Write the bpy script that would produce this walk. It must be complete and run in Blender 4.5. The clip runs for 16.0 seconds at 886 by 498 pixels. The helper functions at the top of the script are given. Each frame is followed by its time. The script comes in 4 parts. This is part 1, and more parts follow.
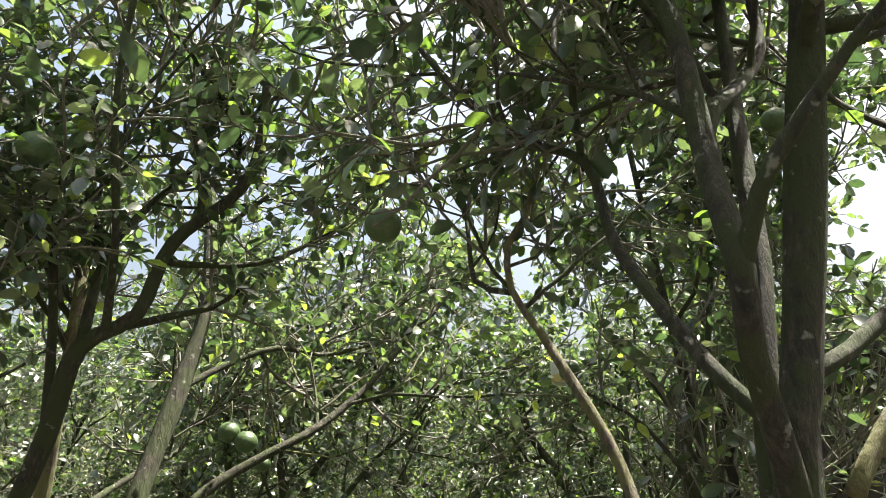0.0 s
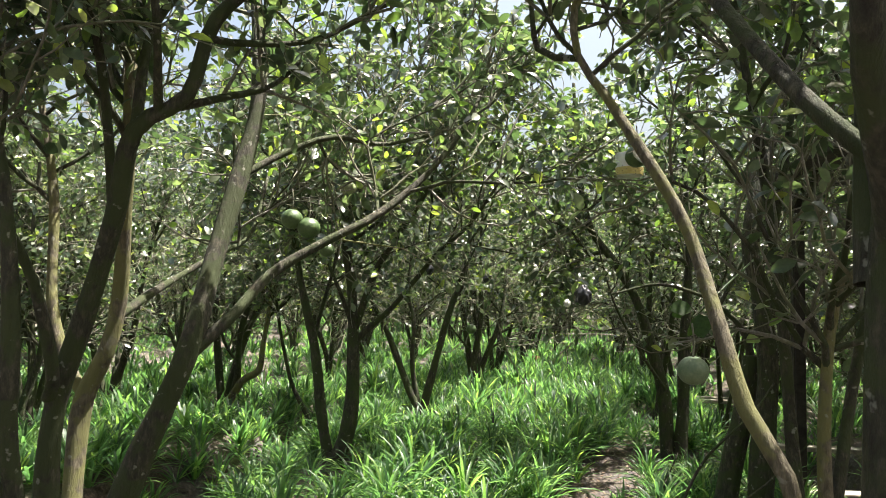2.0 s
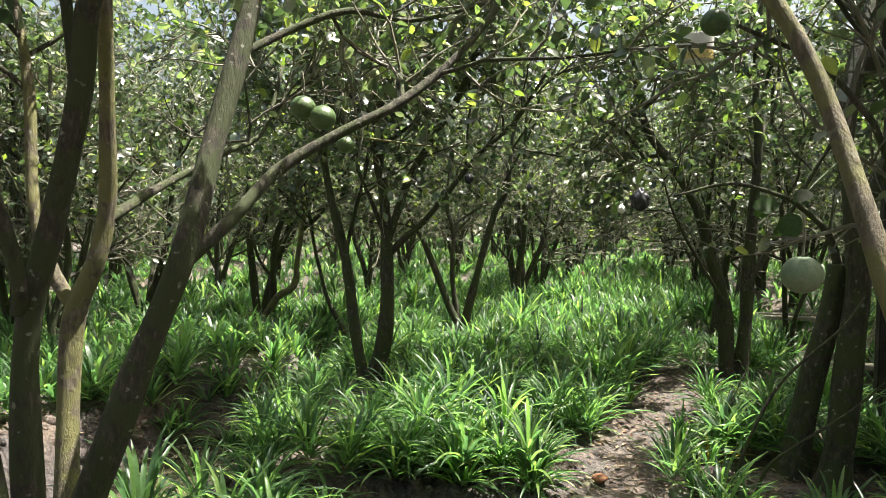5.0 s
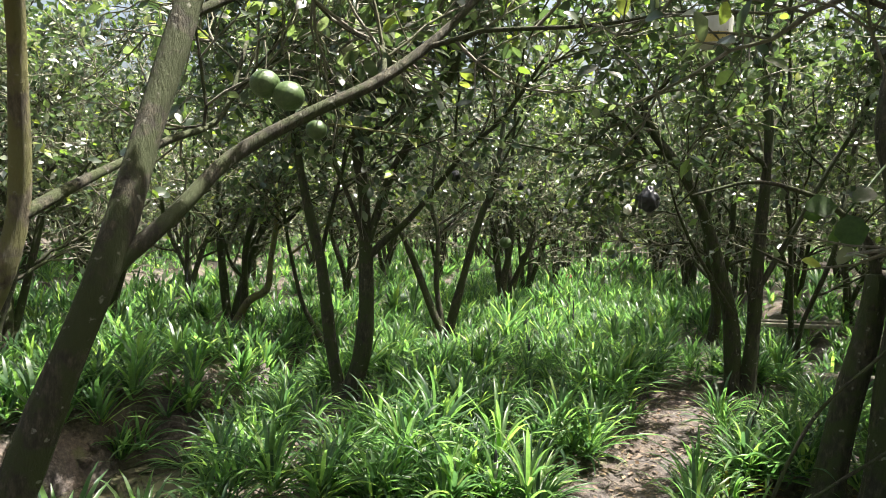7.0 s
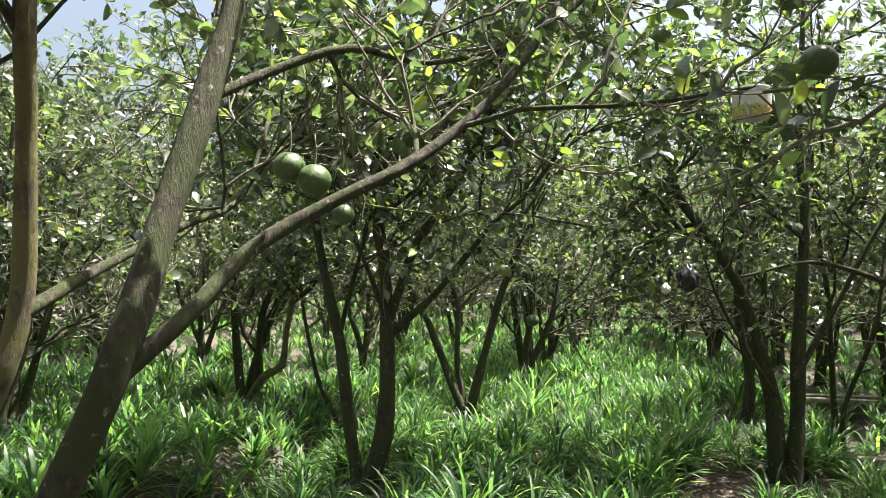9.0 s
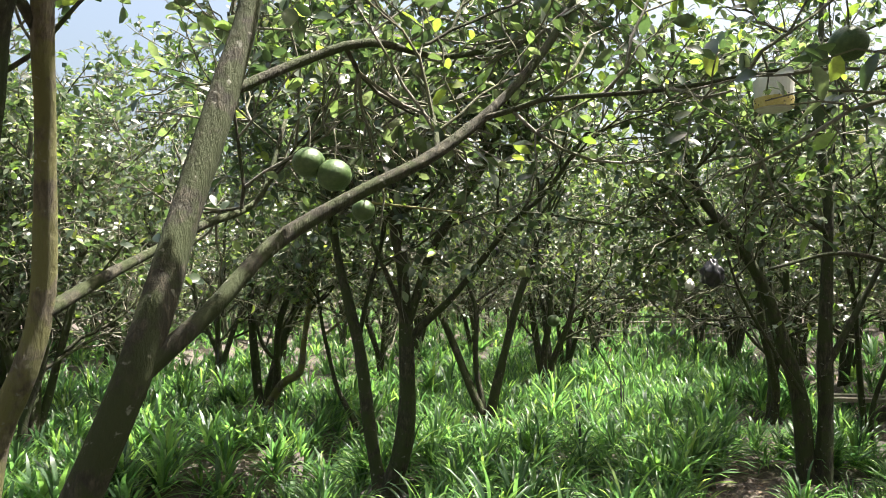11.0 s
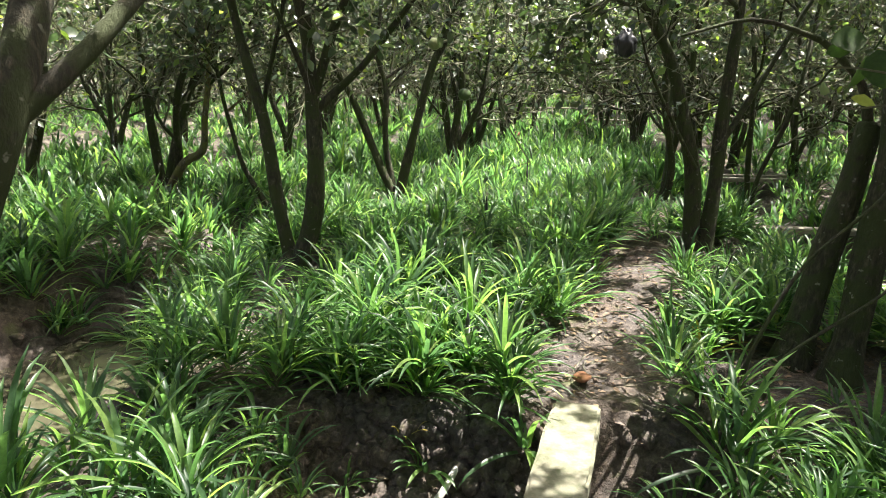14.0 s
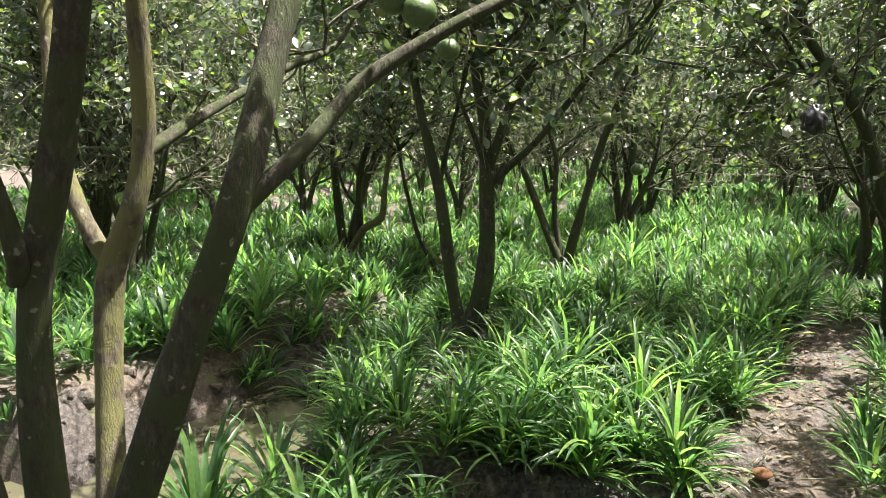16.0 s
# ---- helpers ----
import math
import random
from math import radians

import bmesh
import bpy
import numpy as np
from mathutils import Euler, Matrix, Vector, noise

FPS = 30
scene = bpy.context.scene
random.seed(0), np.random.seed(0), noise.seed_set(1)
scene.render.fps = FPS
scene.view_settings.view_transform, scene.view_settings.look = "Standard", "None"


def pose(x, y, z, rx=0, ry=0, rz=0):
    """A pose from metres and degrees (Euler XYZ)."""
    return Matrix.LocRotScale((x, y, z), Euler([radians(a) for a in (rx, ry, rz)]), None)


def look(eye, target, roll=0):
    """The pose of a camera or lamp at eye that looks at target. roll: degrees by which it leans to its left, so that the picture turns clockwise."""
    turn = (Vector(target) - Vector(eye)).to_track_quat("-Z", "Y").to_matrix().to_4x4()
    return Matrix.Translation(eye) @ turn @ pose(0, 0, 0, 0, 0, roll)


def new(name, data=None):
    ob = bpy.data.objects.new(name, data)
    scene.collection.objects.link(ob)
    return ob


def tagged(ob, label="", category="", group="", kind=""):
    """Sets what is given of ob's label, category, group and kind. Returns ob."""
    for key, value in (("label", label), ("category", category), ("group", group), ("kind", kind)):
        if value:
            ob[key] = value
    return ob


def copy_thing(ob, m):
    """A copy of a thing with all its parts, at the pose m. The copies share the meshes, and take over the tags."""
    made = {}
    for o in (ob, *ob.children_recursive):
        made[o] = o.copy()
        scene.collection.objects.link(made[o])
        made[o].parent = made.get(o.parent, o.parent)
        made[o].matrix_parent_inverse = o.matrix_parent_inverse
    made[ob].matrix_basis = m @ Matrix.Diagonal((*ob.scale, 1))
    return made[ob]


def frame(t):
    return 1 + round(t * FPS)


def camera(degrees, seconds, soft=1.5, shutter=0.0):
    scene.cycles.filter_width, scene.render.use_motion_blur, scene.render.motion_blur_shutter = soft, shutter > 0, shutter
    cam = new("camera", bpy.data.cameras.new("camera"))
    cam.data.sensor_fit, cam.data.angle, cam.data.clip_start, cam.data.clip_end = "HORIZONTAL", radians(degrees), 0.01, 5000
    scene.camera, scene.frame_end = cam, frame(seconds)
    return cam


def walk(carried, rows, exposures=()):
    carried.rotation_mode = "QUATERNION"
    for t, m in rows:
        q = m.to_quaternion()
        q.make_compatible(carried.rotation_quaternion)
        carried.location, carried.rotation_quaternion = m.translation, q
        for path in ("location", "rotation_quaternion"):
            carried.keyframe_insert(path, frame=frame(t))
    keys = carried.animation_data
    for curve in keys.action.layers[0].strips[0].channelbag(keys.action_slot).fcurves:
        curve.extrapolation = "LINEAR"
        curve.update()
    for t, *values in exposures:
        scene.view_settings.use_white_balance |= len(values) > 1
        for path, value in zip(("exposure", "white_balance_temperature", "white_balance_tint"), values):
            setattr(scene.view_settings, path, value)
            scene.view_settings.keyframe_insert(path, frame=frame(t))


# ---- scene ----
EXPOSURES = [(0.0, 1.95), (4.2, 1.95), (9.2, 1.95), (11.3, 2.05), (16.0, 2.1)]
cam = camera(63.0, 16.0, soft=0.45)
PATH = [
    (0, (0.347, 0.227, 1.771), (0.264, 2.346, 2.492), 1.0),
    (0.5, (0.352, 0.298, 1.733), (0.213, 2.464, 2.289), 1.1),
    (1, (0.361, 0.347, 1.704), (0.176, 2.546, 2.091), 1.2),
    (1.5, (0.354, 0.361, 1.676), (0.132, 2.576, 1.929), 1.2),
    (2, (0.348, 0.385, 1.664), (0.082, 2.604, 1.81), 1.2),
    (2.5, (0.355, 0.406, 1.642), (0.044, 2.623, 1.686), 1.0),
    (3, (0.364, 0.434, 1.624), (0.026, 2.647, 1.578), 0.9),
    (3.5, (0.377, 0.488, 1.611), (0.018, 2.696, 1.501), 1.0),
    (4, (0.336, 0.63, 1.586), (-0.03, 2.836, 1.459), 0.9),
    (4.2, (0.306, 0.701, 1.58), (-0.064, 2.908, 1.459), 0.7),
    (6.3, (0.333, 1.274, 1.561), (-0.091, 3.471, 1.456), 1.2),
    (6.5, (0.302, 1.319, 1.547), (-0.105, 3.519, 1.44), 1.3),
    (7, (0.184, 1.511, 1.568), (-0.154, 3.722, 1.462), 1.2),
    (7.5, (0.106, 1.66, 1.579), (-0.154, 3.883, 1.475), 1.5),
    (8, (0.06, 1.687, 1.576), (-0.169, 3.914, 1.5), 1.5),
    (8.5, (0.063, 1.744, 1.62), (-0.224, 3.966, 1.614), 1.5),
    (9, (0.053, 1.734, 1.67), (-0.327, 3.941, 1.761), 0.9),
    (9.2, (0.059, 1.726, 1.683), (-0.361, 3.922, 1.813), 0.6),
    (11.3, (0.002, 1.806, 1.605), (-0.412, 4.005, 1.711), -0.3),
    (11.5, (-0.001, 1.827, 1.596), (-0.352, 4.039, 1.609), -0.3),
    (12, (0.019, 1.835, 1.58), (-0.212, 4.057, 1.425), 0.1),
    (12.5, (0.019, 1.825, 1.56), (-0.141, 4.044, 1.292), 0.4),
    (13, (0.024, 1.821, 1.543), (-0.104, 4.03, 1.193), 0.5),
    (13.5, (0.023, 1.824, 1.524), (-0.099, 4.017, 1.082), 0.7),
    (14, (0.006, 1.835, 1.502), (-0.133, 4.008, 0.974), 0.9),
    (14.5, (0.0, 1.836, 1.492), (-0.17, 3.994, 0.92), 1.0),
    (15, (-0.001, 1.834, 1.483), (-0.229, 3.994, 0.935), 1.1),
    (15.5, (-0.006, 1.799, 1.525), (-0.371, 3.961, 1.066), 1.0),
    (16, (-0.017, 1.761, 1.59), (-0.659, 3.879, 1.245), 0.3),
]
walk(cam, [(t, look(eye, target, roll)) for t, eye, target, roll in PATH], EXPOSURES)

# ---- sky, sun, exposure ----
SUN_ELEVATION, SUN_AZIMUTH = 70.0, 66.0      # azimuth clockwise from +y
world = bpy.data.worlds.new("daylight")
scene.world = world
world.use_nodes = True
wn = world.node_tree.nodes
sky = wn.new("ShaderNodeTexSky")
sky.sky_type = 'NISHITA'
sky.sun_disc = False
sky.sun_elevation = radians(SUN_ELEVATION)
sky.sun_rotation = radians(SUN_AZIMUTH)
sky.dust_density = 9.0
sky.air_density = 1.4
wn["Background"].inputs["Strength"].default_value = 0.075
world.node_tree.links.new(sky.outputs["Color"], wn["Background"].inputs["Color"])
sun = new("sun", bpy.data.lights.new("sun", 'SUN'))
sun.data.energy = 5.0
sun.data.angle = radians(0.53)
sun.data.color = (1.0, 0.95, 0.86)
_el, _az = radians(SUN_ELEVATION), radians(SUN_AZIMUTH)
SUN_RUN = (math.sin(_az) / math.tan(_el), math.cos(_az) / math.tan(_el))
sun.matrix_world = look((12 * math.sin(_az), 12 * math.cos(_az), 12 * math.tan(_el)), (0, 0, 0))


# ---- materials ----
def material(name):
    m = bpy.data.materials.new(name)
    m.use_nodes = True
    nt = m.node_tree
    return m, nt, nt.nodes["Principled BSDF"], nt.nodes["Material Output"]


def node(nt, kind, **inputs):
    n = nt.nodes.new(kind)
    for key, value in inputs.items():
        n.inputs[key.replace("_", " ")].default_value = value
    return n


def ramp(nt, fac, stops):
    r = nt.nodes.new("ShaderNodeValToRGB")
    while len(r.color_ramp.elements) < len(stops):
        r.color_ramp.elements.new(0.5)
    for e, (p, c) in zip(r.color_ramp.elements, stops):
        e.position, e.color = p, (*c, 1)
    nt.links.new(fac, r.inputs["Fac"])
    return r.outputs["Color"]


def noise_of(nt, scale, detail=4.0, rough=0.6, stretch=(1, 1, 1)):
    tc = nt.nodes.new("ShaderNodeTexCoord")
    mp = node(nt, "ShaderNodeMapping")
    mp.inputs["Scale"].default_value = stretch
    nt.links.new(tc.outputs["Object"], mp.inputs["Vector"])
    n = node(nt, "ShaderNodeTexNoise", Scale=scale, Detail=detail, Roughness=rough)
    nt.links.new(mp.outputs["Vector"], n.inputs["Vector"])
    return n.outputs["Fac"]


def mix(nt, fac, a, b, mode='MIX'):
    m = nt.nodes.new("ShaderNodeMix")
    m.data_type, m.blend_type = 'RGBA', mode
    for sock, value in ((m.inputs[0], fac), (m.inputs[6], a), (m.inputs[7], b)):
        if isinstance(value, (int, float)):
            sock.default_value = value
        elif isinstance(value, tuple):
            sock.default_value = (*value, 1)
        else:
            nt.links.new(value, sock)
    return m.outputs[2]


def bump(nt, bsdf, height, strength, distance=0.01):
    b = node(nt, "ShaderNodeBump", Strength=strength, Distance=distance)
    nt.links.new(height, b.inputs["Height"])
    nt.links.new(b.outputs["Normal"], bsdf.inputs["Normal"])


def leaf_material(name, stops, glow, translucent, rough, gloss=0.75, single=False):
    m, nt, p, out = material(name)
    pick = nt.nodes.new("ShaderNodeObjectInfo").outputs["Random"] if single else nt.nodes.new("ShaderNodeNewGeometry").outputs["Random Per Island"]
    col = ramp(nt, pick, stops)
    spots = ramp(nt, noise_of(nt, 60, 3), [(0.3, (0.75, 0.75, 0.7)), (0.7, (1.1, 1.08, 1.0))])
    col = mix(nt, 1.0, col, spots, 'MULTIPLY')
    nt.links.new(col, p.inputs["Base Color"])
    p.inputs["Roughness"].default_value = rough
    p.inputs["Specular IOR Level"].default_value = gloss
    tr = nt.nodes.new("ShaderNodeBsdfTranslucent")
    nt.links.new(mix(nt, 1.0, col, glow, 'MULTIPLY'), tr.inputs["Color"])
    mx = nt.nodes.new("ShaderNodeMixShader")
    mx.inputs[0].default_value = translucent
    nt.links.new(p.outputs[0], mx.inputs[1])
    nt.links.new(tr.outputs[0], mx.inputs[2])
    nt.links.new(mx.outputs[0], out.inputs["Surface"])
    return m


LEAF = leaf_material("citrus_leaf", [(0.0, (0.030, 0.046, 0.032)), (0.35, (0.050, 0.076, 0.046)), (0.62, (0.082, 0.108, 0.062)), (0.8, (0.18, 0.20, 0.155)),
                                     (0.92, (0.13, 0.20, 0.045)), (1.0, (0.27, 0.29, 0.085))], (2.5, 3.0, 1.5), 0.31, 0.28, 1.0)
BLADE = leaf_material("strap_leaf", [(0.0, (0.030, 0.062, 0.036)), (0.45, (0.056, 0.116, 0.050)), (0.88, (0.105, 0.185, 0.062)),
                                     (1.0, (0.17, 0.24, 0.075))], (3.1, 3.4, 2.1), 0.48, 0.38, 0.5)
BLADE_SINGLE = leaf_material("strap_leaf_single", [(0.0, (0.030, 0.062, 0.036)), (0.45, (0.056, 0.116, 0.050)), (0.88, (0.105, 0.185, 0.062)),
                                     (1.0, (0.17, 0.24, 0.075))], (3.1, 3.4, 2.1), 0.48, 0.38, 0.5, True)
BIG_LEAF = leaf_material("large_leaf", [(0.0, (0.030, 0.055, 0.022)), (1.0, (0.052, 0.088, 0.030))], (2.2, 2.8, 1.1), 0.4, 0.4, 0.4)
HERB = leaf_material("herb_leaf", [(0.0, (0.06, 0.13, 0.03)), (1.0, (0.15, 0.26, 0.05))], (2.2, 2.4, 1.3), 0.42, 0.45)
YELLOW = leaf_material("yellowed_blade", [(0.0, (0.30, 0.24, 0.06)), (1.0, (0.48, 0.42, 0.10))], (1.3, 1.2, 0.8), 0.35, 0.45, 0.4, True)
DRY = leaf_material("dry_leaf", [(0.0, (0.07, 0.042, 0.026)), (0.5, (0.15, 0.095, 0.06)), (1.0, (0.26, 0.19, 0.12))], (1.2, 1.0, 0.8), 0.15, 0.6)


def bark_material(name, dark, mid, pale, moss):
    m, nt, p, out = material(name)
    fine = noise_of(nt, 45, 6, 0.7, (1, 1, 0.35))
    broad = noise_of(nt, 7, 4, 0.6)
    col = ramp(nt, fine, [(0.28, dark), (0.5, mid), (0.72, pale)])
    patch = ramp(nt, broad, [(0.44, (0, 0, 0)), (0.54, (0.9, 0.9, 0.9))])
    sep = nt.nodes.new("ShaderNodeRGBToBW")
    nt.links.new(patch, sep.inputs[0])
    col = mix(nt, sep.outputs[0], col, moss)
    lich = ramp(nt, noise_of(nt, 24, 3, 0.5), [(0.66, (0, 0, 0)), (0.72, (0.6, 0.6, 0.6))])
    sep2 = nt.nodes.new("ShaderNodeRGBToBW")
    nt.links.new(lich, sep2.inputs[0])
    col = mix(nt, sep2.outputs[0], col, (0.34, 0.34, 0.28))
    nt.links.new(col, p.inputs["Base Color"])
    p.inputs["Roughness"].default_value = 0.85
    bump(nt, p, fine, 1.0, 0.02)
    return m


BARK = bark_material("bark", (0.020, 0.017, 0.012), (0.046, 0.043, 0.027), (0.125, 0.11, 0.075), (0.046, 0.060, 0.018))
# lighter than BARK: sunlight on some stems put into the colour, plus pale wood
BARK_SUNLIT_PALE = bark_material("sunlit_pale_bark", (0.05, 0.042, 0.028), (0.14, 0.118, 0.078), (0.27, 0.23, 0.16), (0.18, 0.175, 0.065))
TWIG = bark_material("twig_bark", (0.09, 0.082, 0.065), (0.20, 0.187, 0.155), (0.35, 0.33, 0.28), (0.15, 0.155, 0.09))


def soil_material():
    m, nt, p, out = material("soil")
    fine, broad = noise_of(nt, 30, 8, 0.7), noise_of(nt, 1.7, 5, 0.6)
    col = ramp(nt, fine, [(0.3, (0.042, 0.036, 0.033)), (0.52, (0.115, 0.098, 0.088)), (0.75, (0.25, 0.215, 0.19))])
    warm = ramp(nt, broad, [(0.4, (0.78, 0.78, 0.82)), (0.62, (1.0, 0.88, 0.75))])
    col = mix(nt, 1.0, col, warm, 'MULTIPLY')
    algae = nt.nodes.new("ShaderNodeRGBToBW")
    nt.links.new(ramp(nt, noise_of(nt, 5, 4), [(0.58, (0, 0, 0)), (0.7, (0.6, 0.6, 0.6))]), algae.inputs[0])
    col = mix(nt, algae.outputs[0], col, (0.13, 0.14, 0.05))
    nt.links.new(col, p.inputs["Base Color"])
    p.inputs["Roughness"].default_value = 0.8
    lumps = mix(nt, 0.6, fine, noise_of(nt, 11, 5, 0.65))
    bump(nt, p, lumps, 1.0, 0.07)
    return m


SOIL = soil_material()


def plain_material(name, a, b, scale, rough, bumpiness=0.2, metal=0.0):
    m, nt, p, out = material(name)
    n = noise_of(nt, scale, 6, 0.65)
    nt.links.new(ramp(nt, n, [(0.3, a), (0.7, b)]), p.inputs["Base Color"])
    p.inputs["Roughness"].default_value = rough
    p.inputs["Metallic"].default_value = metal
    bump(nt, p, n, bumpiness, 0.006)
    return m


CONCRETE = plain_material("mossy_concrete", (0.07, 0.078, 0.038), (0.25, 0.235, 0.18), 11, 0.85, 0.8)
WOOD = plain_material("weathered_wood", (0.16, 0.14, 0.11), (0.38, 0.34, 0.28), 14, 0.8, 0.5)
PVC = plain_material("grey_pipe", (0.30, 0.30, 0.28), (0.46, 0.45, 0.42), 20, 0.5)
BLACK = plain_material("black_plastic", (0.012, 0.012, 0.015), (0.03, 0.03, 0.035), 12, 0.35)
RIND = plain_material("green_rind", (0.045, 0.085, 0.03), (0.10, 0.15, 0.055), 55, 0.42, 0.5)
RIND_PALE = plain_material("pale_rind", (0.22, 0.27, 0.12), (0.34, 0.38, 0.20), 55, 0.45, 0.5)
RIND_DUSTY = plain_material("dusty_green_rind", (0.10, 0.15, 0.08), (0.17, 0.22, 0.13), 55, 0.5, 0.5)
PAPER = plain_material("dusty_white_plastic", (0.58, 0.56, 0.50), (0.72, 0.71, 0.66), 18, 0.5)
STICKY = plain_material("yellow_residue", (0.45, 0.33, 0.08), (0.62, 0.52, 0.22), 60, 0.4)


def water_material():
    m, nt, p, out = material("muddy_water")
    n = noise_of(nt, 3.0, 4)
    nt.links.new(ramp(nt, n, [(0.35, (0.05, 0.049, 0.03)), (0.65, (0.10, 0.094, 0.06))]), p.inputs["Base Color"])
    p.inputs["Roughness"].default_value = 0.06
    p.inputs["Specular IOR Level"].default_value = 0.6
    bump(nt, p, noise_of(nt, 9, 2), 0.06, 0.01)
    return m


WATER = water_material()


# ---- mesh tools ----
class Soup:
    """Collects vertices, quads and triangles for one mesh."""

    def __init__(self):
        self.v, self.q, self.t, self.n = [], [], [], 0

    def add(self, v, quads=None, tris=None):
        v = np.asarray(v, dtype=np.float32).reshape(-1, 3)
        if quads is not None and len(quads):
            self.q.append(np.asarray(quads, dtype=np.int32) + self.n)
        if tris is not None and len(tris):
            self.t.append(np.asarray(tris, dtype=np.int32) + self.n)
        self.v.append(v)
        self.n += len(v)

    def mesh(self, name, mat, smooth=True):
        me = bpy.data.meshes.new(name)
        if not self.v:
            return me
        v = np.concatenate(self.v)
        q = np.concatenate(self.q) if self.q else np.zeros((0, 4), np.int32)
        t = np.concatenate(self.t) if self.t else np.zeros((0, 3), np.int32)
        me.vertices.add(len(v))
        me.vertices.foreach_set("co", v.ravel())
        me.loops.add(q.size + t.size)
        me.loops.foreach_set("vertex_index", np.concatenate([q.ravel(), t.ravel()]))
        me.polygons.add(len(q) + len(t))
        starts = np.concatenate([np.arange(len(q)) * 4, q.size + np.arange(len(t)) * 3])
        me.polygons.foreach_set("loop_start", starts.astype(np.int32))
        me.polygons.foreach_set("use_smooth", np.full(len(starts), smooth))
        me.update(calc_edges=True)
        me.validate()
        me.materials.append(mat)
        return me


def part(name, data, mat, parent=None, label=""):
    """Links a Soup or a bmesh as one mesh object, under parent if given."""
    if isinstance(data, Soup):
        me = data.mesh(name, mat)
    elif isinstance(data, bpy.types.Mesh):
        me = data
    else:
        me = bpy.data.meshes.new(name)
        data.to_mesh(me)
        data.free()
        me.materials.append(mat)
    ob = new(name, me)
    if parent:
        ob.parent = parent
    return tagged(ob, label)


def spline(points, step=0.08):
    """A smooth curve through a few points, with the fraction along it."""
    p = np.array(points, float)
    if len(p) == 2:
        p = np.array([p[0], (p[0] + p[1]) / 2, p[1]])
    ext = np.vstack([2 * p[0] - p[1], p, 2 * p[-1] - p[-2]])
    out = []
    for i in range(1, len(ext) - 2):
        a, b, c, d = ext[i - 1:i + 3]
        n = max(2, int(np.linalg.norm(c - b) / step))
        for k in range(n):
            u = k / n
            out.append(0.5 * (2 * b + (c - a) * u + (2 * a - 5 * b + 4 * c - d) * u * u + (3 * b - a - 3 * c + d) * u ** 3))
    out.append(p[-1])
    return np.array(out)


def tube(soup, pts, radii, sides, wob=0.0, cap=True):
    pts = np.asarray(pts, float)
    n = len(pts)
    tan = np.gradient(pts, axis=0)
    tan /= np.linalg.norm(tan, axis=1)[:, None] + 1e-9
    ref = np.array([1.0, 0, 0]) if abs(tan[:, 0]).mean() < 0.7 else np.array([0, 1.0, 0])
    u = np.cross(tan, ref)
    u /= np.linalg.norm(u, axis=1)[:, None] + 1e-9
    w = np.cross(tan, u)
    ang = np.arange(sides) * 2 * np.pi / sides
    r = np.asarray(radii, float)[:, None] * np.ones(sides)
    if wob:
        k = np.arange(n)[:, None] * 0.9
        ph = np.random.rand(3) * 6.28
        r = r * (1 + wob * (np.sin(2 * ang + k * 0.35 + ph[0]) * 0.6 + np.sin(k * 0.8 + ph[1]) * 0.5 + np.sin(3 * ang - k * 0.6 + ph[2]) * 0.4))
    v = pts[:, None, :] + u[:, None, :] * (np.cos(ang) * r)[..., None] + w[:, None, :] * (np.sin(ang) * r)[..., None]
    i = np.arange(n - 1)[:, None] * sides
    j, j2 = np.arange(sides), (np.arange(sides) + 1) % sides
    quads = np.stack([i + j, i + j2, i + sides + j2, i + sides + j], -1).reshape(-1, 4)
    v = v.reshape(-1, 3)
    tris = None
    if cap:
        v = np.vstack([v, pts[-1] + tan[-1] * r[-1, 0] * 0.4])
        b = (n - 1) * sides
        tris = np.stack([b + j, b + j2, np.full(sides, n * sides)], -1)
    soup.add(v, quads, tris)


# leaf outlines: (along, across, up), with faces
LEAF_FINE = (np.array([(0, 0, 0), (.22, -.34, .05), (.22, 0, 0), (.22, .34, .05), (.58, -.5, .08), (.58, 0, .02), (.58, .5, .08), (.88, -.27, .0), (.88, 0, -.04), (.88, .27, .0), (1, 0, -.09)], float),
             np.array([(1, 4, 5, 2), (2, 5, 6, 3), (4, 7, 8, 5), (5, 8, 9, 6)]), np.array([(0, 1, 2), (0, 2, 3), (7, 10, 8), (8, 10, 9)]))
LEAF_COARSE = (np.array([(0, 0, 0), (.45, -.5, .07), (.5, 0, 0), (.45, .5, .07), (1, 0, -.06)], float),
               np.zeros((0, 4), int), np.array([(0, 1, 2), (0, 2, 3), (1, 4, 2), (2, 4, 3)]))


def leaves(soup, pos, along, up, length, width, shape):
    """Many leaves at once."""
    tv, tq, tt = shape
    pos, along, up = (np.asarray(a, float) for a in (pos, along, up))
    along = along / (np.linalg.norm(along, axis=1)[:, None] + 1e-9)
    side = np.cross(up, along)
    side /= np.linalg.norm(side, axis=1)[:, None] + 1e-9
    nor = np.cross(along, side)
    n, k = len(pos), len(tv)
    v = (pos[:, None] + along[:, None] * (tv[:, 0] * 1.0)[None, :, None] * length[:, None, None]
         + side[:, None] * tv[:, 1][None, :, None] * width[:, None, None]
         + nor[:, None] * tv[:, 2][None, :, None] * length[:, None, None])
    off = (np.arange(n) * k)[:, None, None]
    soup.add(v.reshape(-1, 3), (tq[None] + off).reshape(-1, 4) if len(tq) else None, (tt[None] + off).reshape(-1, 3))


# ---- ground: beds and ditches ----
def smooth01(a):
    a = np.clip(a, 0, 1)
    return a * a * (3 - 2 * a)


def left_ditch(y):
    return np.where(y < 10, -2.55 + 0.1 * (y - 5.5), -2.1 + 0.06 * (y - 10))


def right_ditch(y):
    return 3.25 + 0.03 * (y - 8)


